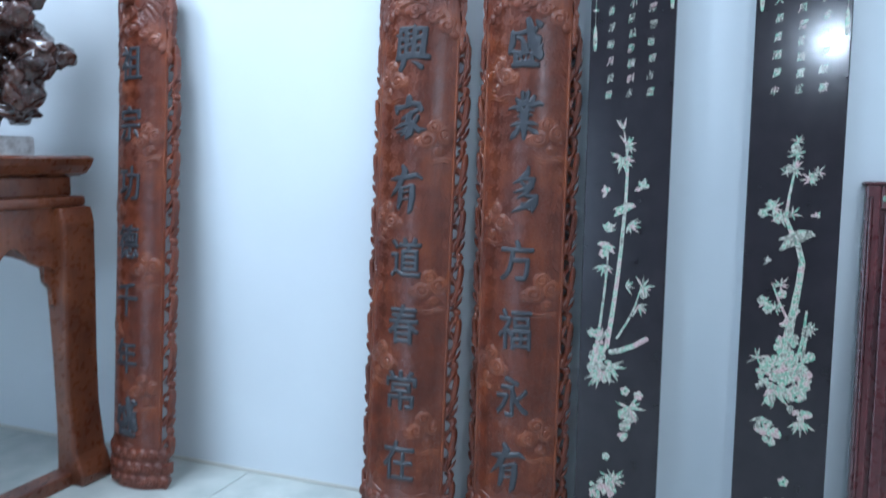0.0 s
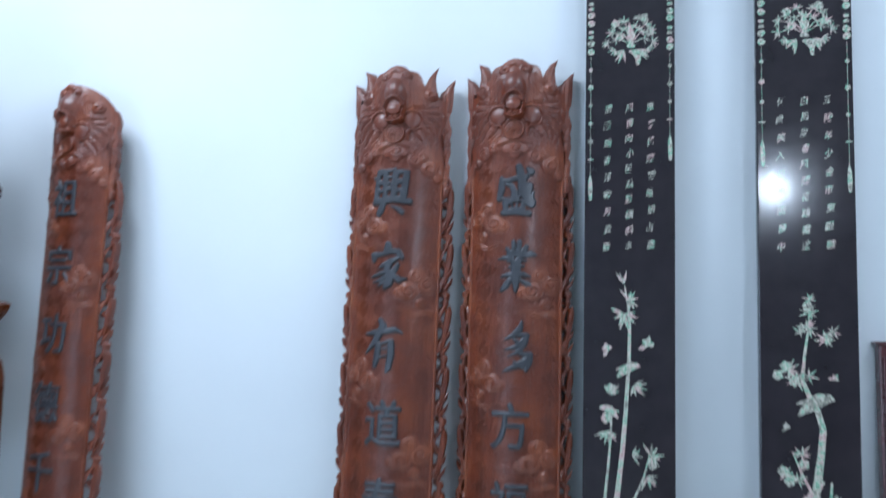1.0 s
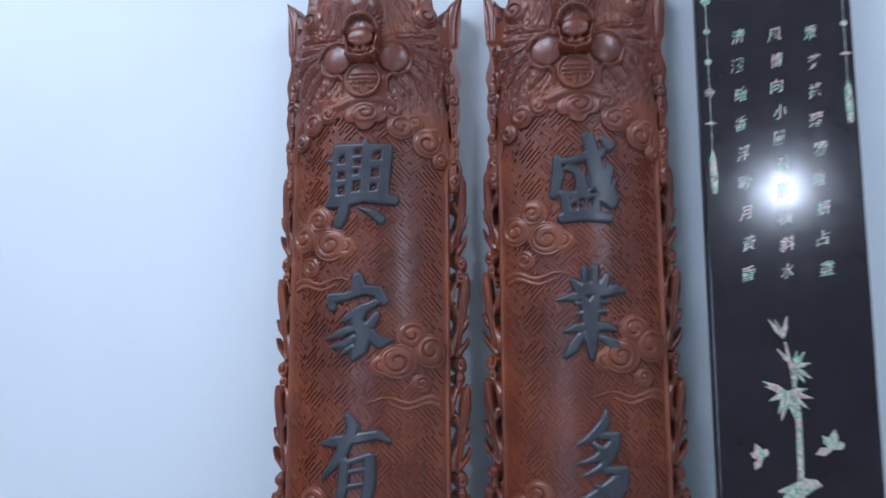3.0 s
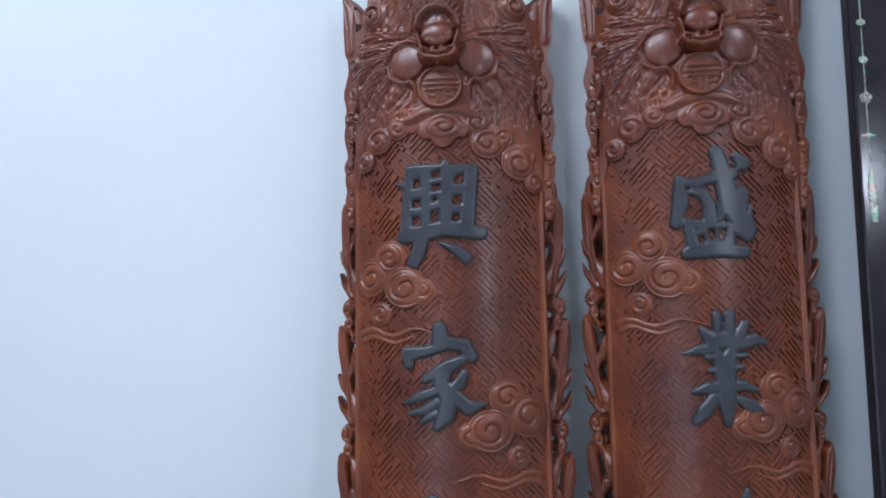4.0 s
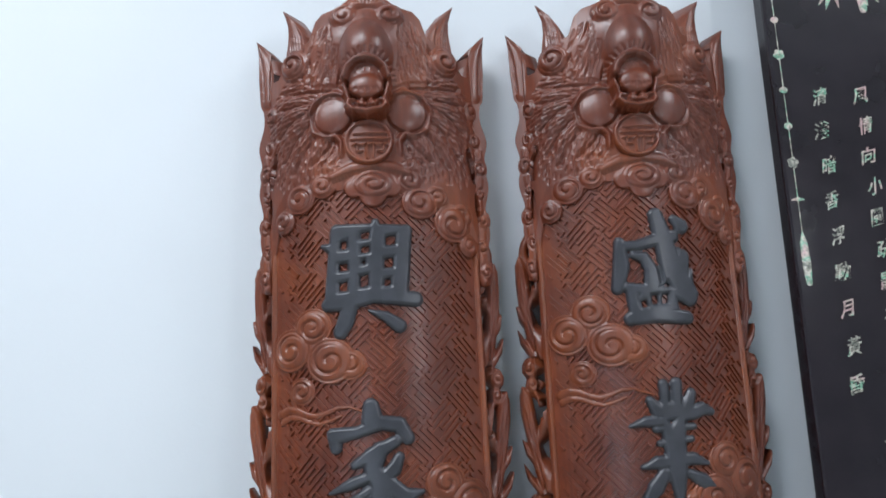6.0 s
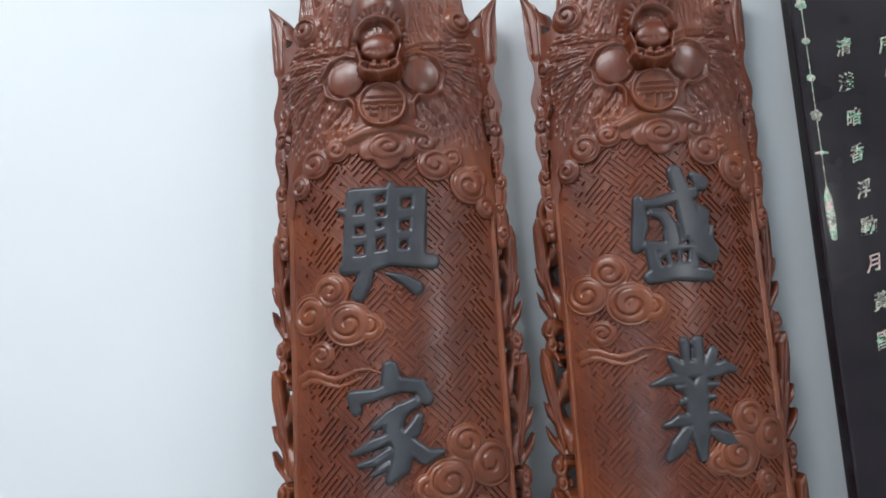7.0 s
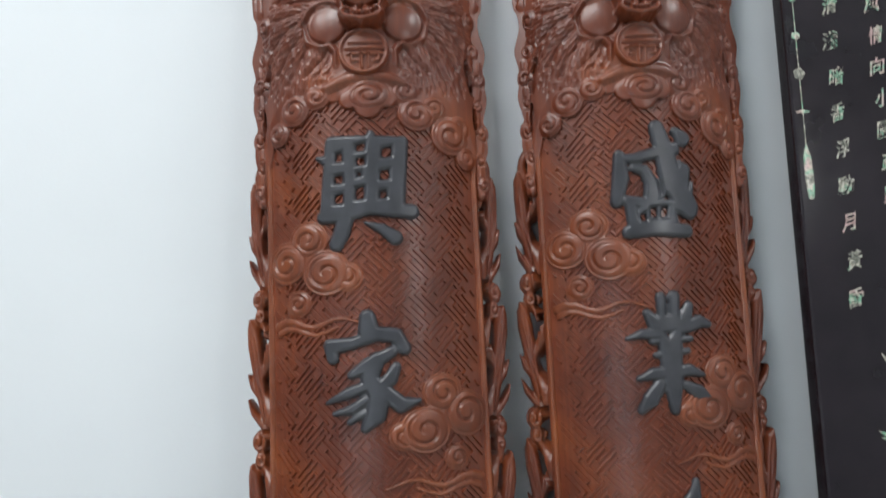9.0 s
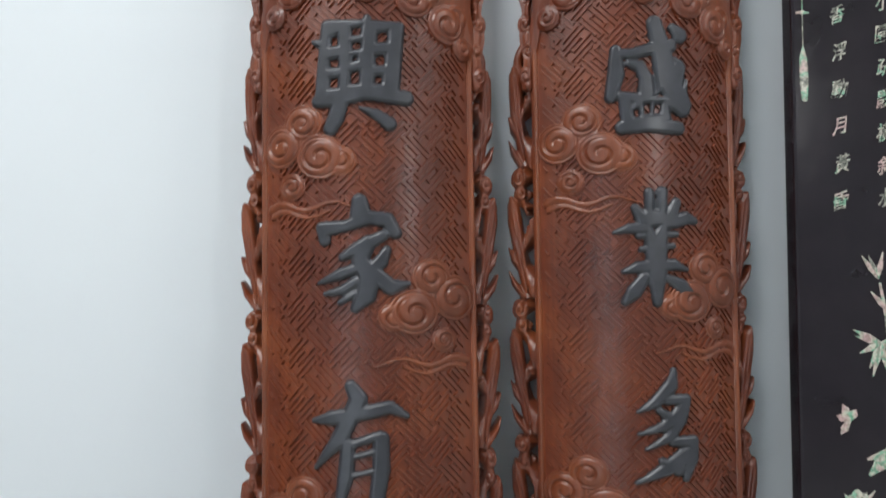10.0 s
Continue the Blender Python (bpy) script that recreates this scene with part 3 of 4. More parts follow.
            cv.stroke(mm(*[(sg * x, z, r) for x, z, r in ((100, 1922, 16.5), (101, 1948, 11.5), (107, 1970, 6.3), (118, 1990, 2), (121, 1995, 0.8))]), 0.003, 0.009)
            for k in (-8, -4, 0, 4, 8):
                cv.stroke(mm(*[(sg * x, z, r) for x, z, r in ((98 + k, 1926, 1.1), (100 + k * 0.9, 1948, 1.2), (107 + k * 0.5, 1970, 0.8), (116, 1986, 0.4))]), 0, -0.0026, "add")
        cv.curl(sg * 0.101, 1.904, 0.0175, 0.0175, 0.011, 0.009, 1.5, sg, 0.6)
        cv.curl(sg * 0.145, 1.842, 0.0125, 0.014, 0.006, 0.007, 1.4, -sg, 1.0)
        cv.curl(sg * 0.152, 1.8, 0.0115, 0.012, 0.004, 0.007, 1.4, sg, 2.0)
        cv.stroke(mm(*[(sg * x, z, r) for x, z, r in ((163, 1786, 7), (161, 1745, 8), (157, 1712, 8), (161, 1672, 8), (157, 1640, 8), (160, 1605, 7))]), 0.0, 0.009)
        for x, z, r in ((161, 1762, 10), (158, 1726, 8), (162, 1688, 9.5), (158, 1652, 8), (162, 1618, 9)):
            cv.curl(sg * x / 1000, z / 1000, r / 1000, r * 0.00125, 0.002, 0.009, 1.3, rnd.choice((1, -1)), rnd.uniform(0, 6))
        cv.stroke(mm(*[(sg * x, z, r) for x, z, r in ((137, 1784, 4), (141, 1767, 8), (147, 1743, 5))]), how="cut")
        cv.stroke(mm(*[(sg * x, z, r) for x, z, r in ((150, 1724, 3), (151, 1707, 6), (153, 1688, 3.5))]), how="cut")
        cv.curl(sg * 0.027, 1.957, 0.015, 0.0145, 0.021, 0.007, 1.3, sg, 1.5)
        # wall of the open jaws, rising to a pointed corner
        cv.stroke(mm(*[(sg * x - 2, z, r) for x, z, r in ((25, 1875, 0.8), (24.5, 1862, 2.6), (23, 1847, 3.6), (20.5, 1836, 2.6), (19, 1830, 1.6))]), 0.022, 0.014)
    # cap between the lobes, with radiating cuts
    cv.stroke(mm((-14, 1972, 9), (0, 1978, 12), (14, 1972, 9)), 0.018, 0.008)
    for k in range(-3, 4):
        cv.stroke(mm((k * 4, 1974, 0.9), (k * 6, 1984, 0.9)), 0, -0.0025, "add")
    # upper jaw: a hood with a fringe of cuts over its rim, the mouth hollowed under it
    cv.dome(-0.002, 1.908, 0.042, 0.062, 0.006, 0.037, 1.0)
    for k in range(-8, 9):
        a = k * 0.19
        x, z = 0.0265 * math.sin(a) - 0.002, 1.864 + 0.0265 * math.cos(a)
        cv.stroke([(x, z, 0.0011), (x + 0.0105 * math.sin(a), z + 0.0125 * math.cos(a), 0.0006)], 0, -0.0032, "add")
    hollow = np.hypot((S + 0.002) / 0.0225, (Z - 1.858) / 0.0285)
    cv.H = np.where(hollow < 1, np.minimum(cv.H, 0.022), cv.H)
    cv.stroke(mm((-26, 1860, 1.4), (-22, 1874, 1.9), (-13, 1884, 2.2), (-2, 1887.5, 2.4), (9, 1884, 2.2), (18, 1874, 1.9), (22, 1860, 1.4)), 0.042, 0.004)
    # tongue in two tiers
    cv.dome(-0.002, 1.862, 0.021, 0.023, 0.03, 0.006, 0.6)
    cv.dome(-0.002, 1.849, 0.0192, 0.0165, 0.034, 0.006, 0.6)
    for k in range(-4, 5):
        cv.stroke(mm((k * 3.2 - 2, 1839 + abs(k), 0.8), (k * 3.4 - 2, 1846, 0.5)), 0, -0.0024, "add")
        cv.stroke(mm((k * 2.6 - 2, 1866, 0.6), (k * 3.4 - 2, 1875 - abs(k), 0.8)), 0, -0.002, "add")
    # lower jaw with curled lips and teeth
    cv.dome(-0.002, 1.826, 0.018, 0.009, 0.022, 0.004, 0.4)
    cv.stroke(mm((-15, 1830, 1.8), (-21, 1831, 2.4), (-23, 1825, 2.8), (-18, 1819, 3), (-10, 1817.5, 3), (-2, 1815, 3.8), (6, 1817.5, 3), (14, 1819, 3), (19, 1825, 2.8), (17, 1831, 2.4), (11, 1830, 1.8)), 0.031, 0.007)
    for k in range(-2, 3):
        cv.dome(k * 0.0046 - 0.002, 1.8235 + 0.0006 * abs(k), 0.0026, 0.0036, 0.031, 0.008)
    cv.dome(-0.007, 1.829, 0.004, 0.0035, 0.03, 0.008)
    cv.dome(0.003, 1.829, 0.004, 0.0035, 0.03, 0.008)
    # wreath of clouds along the lower edge
    for x, z, r, sp in ((-124, 1690, 15, 1), (132, 1650, 14, -1), (122, 1690, 16, 1), (-97, 1717, 19, -1), (84, 1712, 15, -1), (107, 1677, 23, 1), (61, 1702, 20, -1), (-64, 1729, 15, 1), (48, 1731, 15, 1), (-42, 1748, 9, -1), (46, 1752, 9, 1)):
        cv.curl(x / 1000, z / 1000, r / 1000, r * 0.00092, 0.004, 0.0055, 1.5, sp, rnd.uniform(0, 6))
    cv.stroke(mm((-50, 1738, 4), (-25, 1748, 6.5), (1, 1752, 7), (28, 1748, 6.5), (46, 1740, 4)), 0.008, 0.004)
    for x, z, r in ((-22, 1722, 13), (24, 1722, 13), (1, 1714, 18)):
        cv.dome(x / 1000, z / 1000, r / 1000, r / 1000, 0.004, 0.004, 0.3)
    cv.curl(0.002, 1.726, 0.024, 0.0175, 0.006, 0.005, 1.9, 1, 0.8)
    cv.soften(1)
    cv.S = np.where(A > 0.12, np.sign(S) * (0.12 + (A - 0.12) * np.where(S < 0, 0.9, 0.95)), S)
    return cv.mesh("crest", WOOD, -0.03)


def medallion_mesh():
    x, z = -0.002, 1.781
    cv = Carving(-0.045, 0.045, z - 0.045, z + 0.045, 0.0011)
    cv.dome(x, z, 0.0305, 0.0315, 0.0125, 0.003, 0.3)
    ring = [(x + 0.0272 * math.sin(a), z + 0.0282 * math.cos(a), 0.0026) for a in np.linspace(0, 2 * math.pi, 33)]
    cv.stroke(ring, 0, 0.0042, "add")
    for w, dz in ((0.0185, 0.0105), (0.0225, 0.003), (0.0205, -0.0045)):
        cv.stroke([(-w, z + dz, 0.0016), (w, z + dz, 0.0016)], 0, 0.004, "add", True)
    for sg in (1, -1):
        cv.stroke([(sg * 0.004, z - 0.0045, 0.0016), (sg * 0.004, z - 0.023, 0.0016)], 0, 0.004, "add", True)
        cv.stroke([(sg * 0.016, z - 0.0045, 0.0016), (sg * 0.0155, z - 0.0135, 0.0016), (sg * 0.0095, z - 0.0135, 0.0016)], 0, 0.004, "add", True)
    return cv.mesh("medallion", WOOD)


def base_mesh():
    cv = Carving(-0.19, 0.19, 0.0, 0.2, 0.002)
    cv.D = np.maximum(np.abs(cv.S) - 0.176 + 0.004 * np.sin(cv.Z * 130), np.maximum(-cv.Z, cv.Z - 0.165 - 0.008 * np.cos(cv.S * 60)))
    cv.H = np.full(cv.S.shape, 0.004)
    rnd = random.Random(3)
    for row in range(3):
        for k in range(-4, 5):
            cv.scroll(k * 0.04 + 0.02 * (row % 2), 0.03 + row * 0.05, 0.024, 0.022, 0.004, 0.011, 2.3, rnd.choice((1, -1)), rnd.uniform(0, 6))
    return cv.mesh("carved_foot", WOOD, -0.024)


def border_mesh(sign, seed):
    """Pierced side: a vine winds up behind the rail, and blunt leaves with flame-like barbs stand out from it one above another."""
    rnd = random.Random(seed)
    lo = 0.15
    cv = Carving(lo - 0.004, lo + 0.064, 0.13, 1.78, 0.0014)
    cv.stroke([(lo + 0.001, 0.14, 0.004), (lo + 0.001, 1.72, 0.004)], -0.004, 0.006)
    vine = [(lo + 0.02 + 0.01 * math.sin(z * 2 * math.pi / 0.09), z, 0.0066 + 0.0015 * math.sin(z * 47)) for z in np.arange(0.14, 1.7, 0.008)]
    cv.stroke(vine, -0.004, 0.009)
    for n in range(-6, 3):
        t = 1.277 + 0.18 * n + rnd.uniform(-0.004, 0.004)
        k = 1.0 if t < 1.6 else 0.6
        # blunt leaf, its midrib and its barbs
        cv.stroke([(lo + 0.016, t - 0.15, 0.004), (lo + 0.026, t - 0.11, 0.0085), (lo + 0.033, t - 0.07, 0.011), (lo + 0.026 + 0.013 * k, t - 0.035, 0.0125), (lo + 0.026 + 0.0155 * k, t - 0.014, 0.0105), (lo + 0.026 + 0.019 * k, t - 0.003, 0.004)], -0.005, 0.012)
        cv.stroke([(lo + 0.019, t - 0.13, 0.0012), (lo + 0.032, t - 0.07, 0.0022), (lo + 0.028 + 0.013 * k, t - 0.015, 0.001)], 0, -0.0035, "add")
        cv.stroke([(lo + 0.026, t - 0.1, 0.001), (lo + 0.039, t - 0.06, 0.0018), (lo + 0.032 + 0.013 * k, t - 0.03, 0.0008)], 0, -0.003, "add")
        for q in (0.12, 0.088):
            cv.stroke([(lo + 0.026, t - q - 0.018, 0.006), (lo + 0.036 + 0.006 * k, t - q, 0.0055), (lo + 0.042 + 0.009 * k, t - q + 0.018, 0.001)], -0.006, 0.011)
        # knots between the leaves
        for u, dz, rad in ((0.033, 0.156, 0.0105), (0.031, 0.178, 0.0095)):
            cv.curl(lo + u + rnd.uniform(-0.002, 0.002), t - dz, rad, rad * rnd.uniform(0.95, 1.25), -0.002, 0.009, 1.3, rnd.choice((1, -1)), rnd.uniform(0, 6))
        for u, dz, rad in ((0.0125, 0.04, 0.005), (0.013, 0.14, 0.0055)):
            zz = t - dz + rnd.uniform(-0.008, 0.008)
            cv.stroke([(lo + u - 0.002, zz - 0.012, rad * 0.5), (lo + u, zz, rad), (lo + u + 0.003, zz + 0.013, rad * 0.5)], how="cut")
    cv.soften(3)
    cv.S = np.where(cv.S > lo + 0.02, lo + 0.02 + (cv.S - lo - 0.02) * 0.84, cv.S)
    return cv.mesh("carved_border", WOOD, -0.018, mirror=sign < 0, place=bend_side)


SHARED = {
    "body": body_mesh(), "fretwork": fret_mesh(), "crest": crest_mesh(), "plain_crest": crest_mesh(False), "medallion": medallion_mesh(), "foot": base_mesh(),
    "rails": [rail_mesh(1), rail_mesh(-1)], "borders": [border_mesh(1, 11), border_mesh(-1, 12)],
    "clouds": [cloud_mesh(sg * 0.077, z, -sg, i) for i, (sg, z) in enumerate(((-1, 1.515), (1, 1.322), (-1, 1.06), (1, 0.84), (-1, 0.6), (1, 0.38)))],
}
CHAR_Z = [1.6, 1.375, 1.152, 0.932, 0.715, 0.5, 0.27]


def couplet_board(m, words, label, crest="crest"):
    thing = empty("couplet_board", m, label, "couplet board", "couplet boards leaning on the wall")
    part("body", SHARED["body"], thing)
    tagged(part("fretwork", SHARED["fretwork"], thing, "fine slanting key fret carved over the field"), kind="stuff")
    top = part("crest", SHARED[crest], thing, "crest carved as a mythical beast head")
    part("medallion", SHARED["medallion"], top, "round carved longevity medallion")
    part("carved_foot", SHARED["foot"], thing)
    for me in SHARED["rails"]:
        part("rail", me, thing)
    for me in SHARED["borders"]:
        part("carved_border", me, thing, "pierced border of leaves and scrolls")
    for me in SHARED["clouds"]:
        part("carved_cloud", me, thing, "warm brown carved cloud scroll")
    for ch, z in zip(words, CHAR_Z):
        part("character", brush_character(ch, z) if ch in BRUSH else font_character(ch, z), thing, "raised charcoal brush character")
    return thing


couplet_board(pose(-0.925, 2.139, 0.0, -5.5), "興家有道春常在", "red-brown carved wooden couplet board with charcoal characters leaning on the wall")
couplet_board(pose(-0.568, 2.222, 0.0, -3.5), "盛業多方福永有", "red-brown carved wooden couplet board beside the black inlaid panel")
couplet_board(pose(-2.06, 2.142, 0.0, 0, -1.2) @ pose(0, 0, 0, 0, 0, -10) @ pose(0, 0, 0, -5.0), "祖宗功德千年盛", "red-brown carved wooden couplet board standing beside the altar table", "plain_crest")

# ---- black lacquered panels with mother-of-pearl ----


def flat_place(s, z, h):
    return np.stack([s, -h, z], -1)


def pearl_character(ch, u, z, size, parent):
    """A shell character as a brush would write it: slanting, heavy, some wide and some narrow."""
    rnd = random.Random(ord(ch))
    me = glyph_mesh(ch, 0.03, 0.013)
    co = np.array([v.co for v in me.vertices])
    mid, wide = (co.min(0) + co.max(0)) / 2, rnd.uniform(0.78, 0.98)
    for v in me.vertices:
        x, y = v.co.x - mid[0], v.co.y - mid[1]
        x, y = wide * x + 0.05 * math.sin(5 * y + rnd.random() * 0.2), y * 1.05 + 0.16 * x + 0.03 * math.sin(7 * x)
        v.co = (u + x * size, -0.0003 - v.co.z * 0.012, z + y * size)
    me.materials.clear()
    me.materials.append(PEARL)
    part("inlaid_character", me, parent)


def inlay(name, parent, draw, box, step=0.0012, label=""):
    cv = Carving(*box, step)
    draw(cv)
    me = cv.mesh(name, PEARL, 0.0, True, flat_place)
    return part(name, me, parent, label)


def inlay_stroke(name, parent, pts, label=""):
    xs, zs, rs = zip(*pts)
    r = max(rs) + 0.003
    return inlay(name, parent, lambda cv: cv.stroke(pts, 0.0004, 0.0005, "max", True), (min(xs) - r, max(xs) + r, min(zs) - r, max(zs) + r), 0.0013, label)


def leaf(parent, u, z, ang, length, width, name="inlaid_leaf"):
    c, s = math.cos(ang), math.sin(ang)
    inlay_stroke(name, parent, [(u, z, width * 0.35), (u + c * length * 0.45, z + s * length * 0.45, width), (u + c * length, z + s * length, 0.0006)])


def leaf_spray(parent, u, z, n, length, rnd, lean=-1.57, spread=2.4):
    for k in range(n):
        a = lean + spread * ((k + 0.5) / n - 0.5) + rnd.uniform(-0.2, 0.2)
        leaf(parent, u, z, a, length * rnd.uniform(0.7, 1.15), length * 0.11)


def blossom(parent, u, z, r, rnd):
    turn = rnd.uniform(0, 6)

    def draw(cv):
        for k in range(5):
            a = turn + k * 2 * math.pi / 5
            cv.dome(u + 0.6 * r * math.cos(a), z + 0.6 * r * math.sin(a), r * 0.45, r * 0.45, 0.0004, 0.0004, 0.3)
        cv.D = np.maximum(cv.D, 0.16 * r - np.hypot(cv.S - u, cv.Z - z))
    inlay("inlaid_blossom", parent, draw, (u - 1.3 * r, u + 1.3 * r, z - 1.3 * r, z + 1.3 * r), max(0.0009, r / 9))


def bird(parent, u, z, k, flip):
    def draw(cv):
        cv.stroke([(u - flip * 0.022 * k, z - 0.018 * k, 0.002 * k), (u - flip * 0.008 * k, z - 0.004 * k, 0.009 * k), (u + flip * 0.008 * k, z + 0.006 * k, 0.01 * k), (u + flip * 0.02 * k, z + 0.009 * k, 0.006 * k), (u + flip * 0.029 * k, z + 0.007 * k, 0.001)], 0.0004, 0.0005, "max", True)
        cv.stroke([(u - flip * 0.005 * k, z + 0.004 * k, 0.005 * k), (u - flip * 0.024 * k, z - 0.001 * k, 0.0015 * k)], 0.0006, 0.0005, "max", True)
    inlay("inlaid_bird", parent, draw, (u - 0.035 * k, u + 0.035 * k, z - 0.03 * k, z + 0.03 * k))


def butterfly(parent, u, z, k, ang):
    def draw(cv):
        for a, r in ((0.5, 0.015), (1.3, 0.012), (2.6, 0.014), (-0.5, 0.01)):
            c, s = math.cos(a + ang), math.sin(a + ang)
            cv.stroke([(u, z, 0.002), (u + c * r * k, z + s * r * k, 0.006 * k), (u + c * 1.7 * r * k, z + s * 1.7 * r * k, 0.001)], 0.0004, 0.0005, "max", True)
    inlay("inlaid_butterfly", parent, draw, (u - 0.035 * k, u + 0.035 * k, z - 0.035 * k, z + 0.035 * k))


def rocks(parent, u, z, wide, tall, n, rnd):
    for _ in range(n):
        a, q = rnd.uniform(0, 6.28), rnd.random() ** 0.6
        x, y, r = u + wide * q * math.cos(a), z + tall * q * math.sin(a), rnd.uniform(0.007, 0.015)

        def draw(cv):
            for k in range(4):
                cv.dome(x + rnd.uniform(-r, r) * 0.7, y + rnd.uniform(-r, r) * 0.7, r * rnd.uniform(0.4, 0.8), r * rnd.uniform(0.4, 0.9), 0.0004, 0.0005, 0.3)
        inlay("inlaid_rock_chip", parent, draw, (x - 2 * r, x + 2 * r, y - 2 * r, y + 2 * r), 0.0014)


def stem(parent, pts, jointed=False):
    if not jointed:
        inlay_stroke("inlaid_stem", parent, pts)
        return
    for (x0, z0, r0), (x1, z1, r1) in zip(pts, pts[1:]):
        d = math.hypot(x1 - x0, z1 - z0)
        g = 0.0022 / d
        inlay_stroke("inlaid_stem_joint", parent, [(x0 + (x1 - x0) * g, z0 + (z1 - z0) * g, r0), (x1 - (x1 - x0) * g, z1 - (z1 - z0) * g, r1)])


def bead_string(parent, u, top, bottom, shapes, tassel):
    parent = inlay_stroke("inlaid_cord", parent, [(u, top, 0.0007), (u, bottom + tassel, 0.0007)])
    gap = (top - bottom - tassel) / (len(shapes) + 0.6)
    for k, kind in enumerate(shapes):
        z = top - gap * (k + 0.7)
        if kind == "o":
            inlay("inlaid_bead", parent, lambda cv: cv.dome(u, z, 0.0058, 0.005, 0.0004, 0.0005, 0.3), (u - 0.009, u + 0.009, z - 0.009, z + 0.009), 0.0009)
        elif kind == "x":
            blossom(parent, u, z, 0.0078, random.Random(k))
        elif kind == "t":
            inlay("inlaid_bead", parent, lambda cv: (cv.stroke([(u - 0.008, z, 0.0012), (u, z + 0.001, 0.0028), (u + 0.008, z, 0.0012)], 0.0004, 0.0005, "max", True)), (u - 0.012, u + 0.012, z - 0.006, z + 0.008), 0.0009)
        else:
            inlay("inlaid_bead", parent, lambda cv: (cv.stroke([(u - 0.004, z, 0.0042), (u + 0.004, z, 0.0042)], 0.0004, 0.0005, "max", True)), (u - 0.012, u + 0.012, z - 0.008, z + 0.008), 0.0009)
    inlay_stroke("inlaid_tassel", parent, [(u, bottom + tassel, 0.0018), (u, bottom + tassel * 0.8, 0.0052), (u + 0.0008, bottom + tassel * 0.35, 0.006), (u + 0.001, bottom, 0.0042)], "pale shell tassel")


def side_scroll(parent, u, z0, z1, flip):
    """Band of curls that frames the head of a panel."""
    z = z0
    k = 0
    while z < z1:
        def draw(cv):
            ring = []
            for t in np.linspace(0, 1, 26):
                a, r = t * 2.2 * 2 * math.pi * (1 if k % 2 else -1) * flip, 0.0095 * (1 - 0.75 * t)
                ring.append((u + r * math.cos(a), z + 0.012 + r * math.sin(a), 0.0017))
            cv.stroke(ring, 0.0004, 0.0005, "max", True)
        inlay("inlaid_scroll", parent, draw, (u - 0.013, u + 0.013, z - 0.001, z + 0.025), 0.0009)
        for j in range(2 if k % 2 else 0):
            zz = z + 0.032 + 0.015 * j
            inlay("inlaid_bead", parent, lambda cv: cv.stroke([(u - 0.003, zz, 0.0045), (u + 0.003, zz, 0.0045)], 0.0004, 0.0005, "max", True), (u - 0.012, u + 0.012, zz - 0.007, zz + 0.007), 0.0009)
        z += 0.062 if k % 2 else 0.022
        k += 1


def flower_basket(parent, u, z, k, seed):
    """Bouquet with a gourd and a tied ribbon at the head of a panel."""
    rnd = random.Random(seed)
    inlay_stroke("inlaid_gourd", parent, [(u, z + 0.012 * k, 0.011 * k), (u - 0.002 * k, z + 0.03 * k, 0.0065 * k), (u - 0.006 * k, z + 0.05 * k, 0.001)], "green shell gourd")
    inlay_stroke("inlaid_ribbon", parent, [(u - 0.002, z - 0.03 * k, 0.004 * k), (u + 0.018 * k, z - 0.032 * k, 0.006 * k), (u + 0.036 * k, z - 0.044 * k, 0.005 * k)])
    inlay_stroke("inlaid_ribbon", parent, [(u + 0.004 * k, z - 0.034 * k, 0.004 * k), (u + 0.016 * k, z - 0.048 * k, 0.005 * k), (u + 0.018 * k, z - 0.064 * k, 0.005 * k)])
    inlay_stroke("inlaid_knot", parent, [(u - 0.006 * k, z - 0.014 * k, 0.006 * k), (u + 0.006 * k, z - 0.016 * k, 0.005 * k)])
    for sg in (1, -1):
        for q in range(4):
            a = 1.57 - sg * (0.35 + 0.42 * q) + rnd.uniform(-0.1, 0.1)
            length = (0.055 + 0.012 * rnd.random()) * k
            x1, z1 = u + length * math.cos(a), z + length * math.sin(a)
            inlay_stroke("inlaid_stem", parent, [(u, z - 0.01 * k, 0.0014), (u + 0.5 * length * math.cos(a + sg * 0.3), z + 0.5 * length * math.sin(a + sg * 0.3), 0.0014), (x1, z1, 0.001)])
            leaf_spray(parent, x1, z1, 6, 0.017 * k, rnd, a, 4.4)
            leaf_spray(parent, u + 0.6 * length * math.cos(a + sg * 0.2), z + 0.6 * length * math.sin(a + sg * 0.2), 4, 0.015 * k, rnd, a, 3.6)
        leaf_spray(parent, u - sg * 0.02 * k, z - 0.026 * k, 6, 0.034 * k, rnd, -1.57 - sg * 0.6, 1.5)
        leaf_spray(parent, u - sg * 0.042 * k, z - 0.024 * k, 6, 0.018 * k, rnd, -1.57 - sg * 0.9, 3.0)
    for dx, dz in ((-0.042, 0.05), (0.034, 0.062), (0.046, 0.02), (-0.03, 0.012)):
        blossom(parent, u + dx * k, z + dz * k, 0.011 * k, rnd)


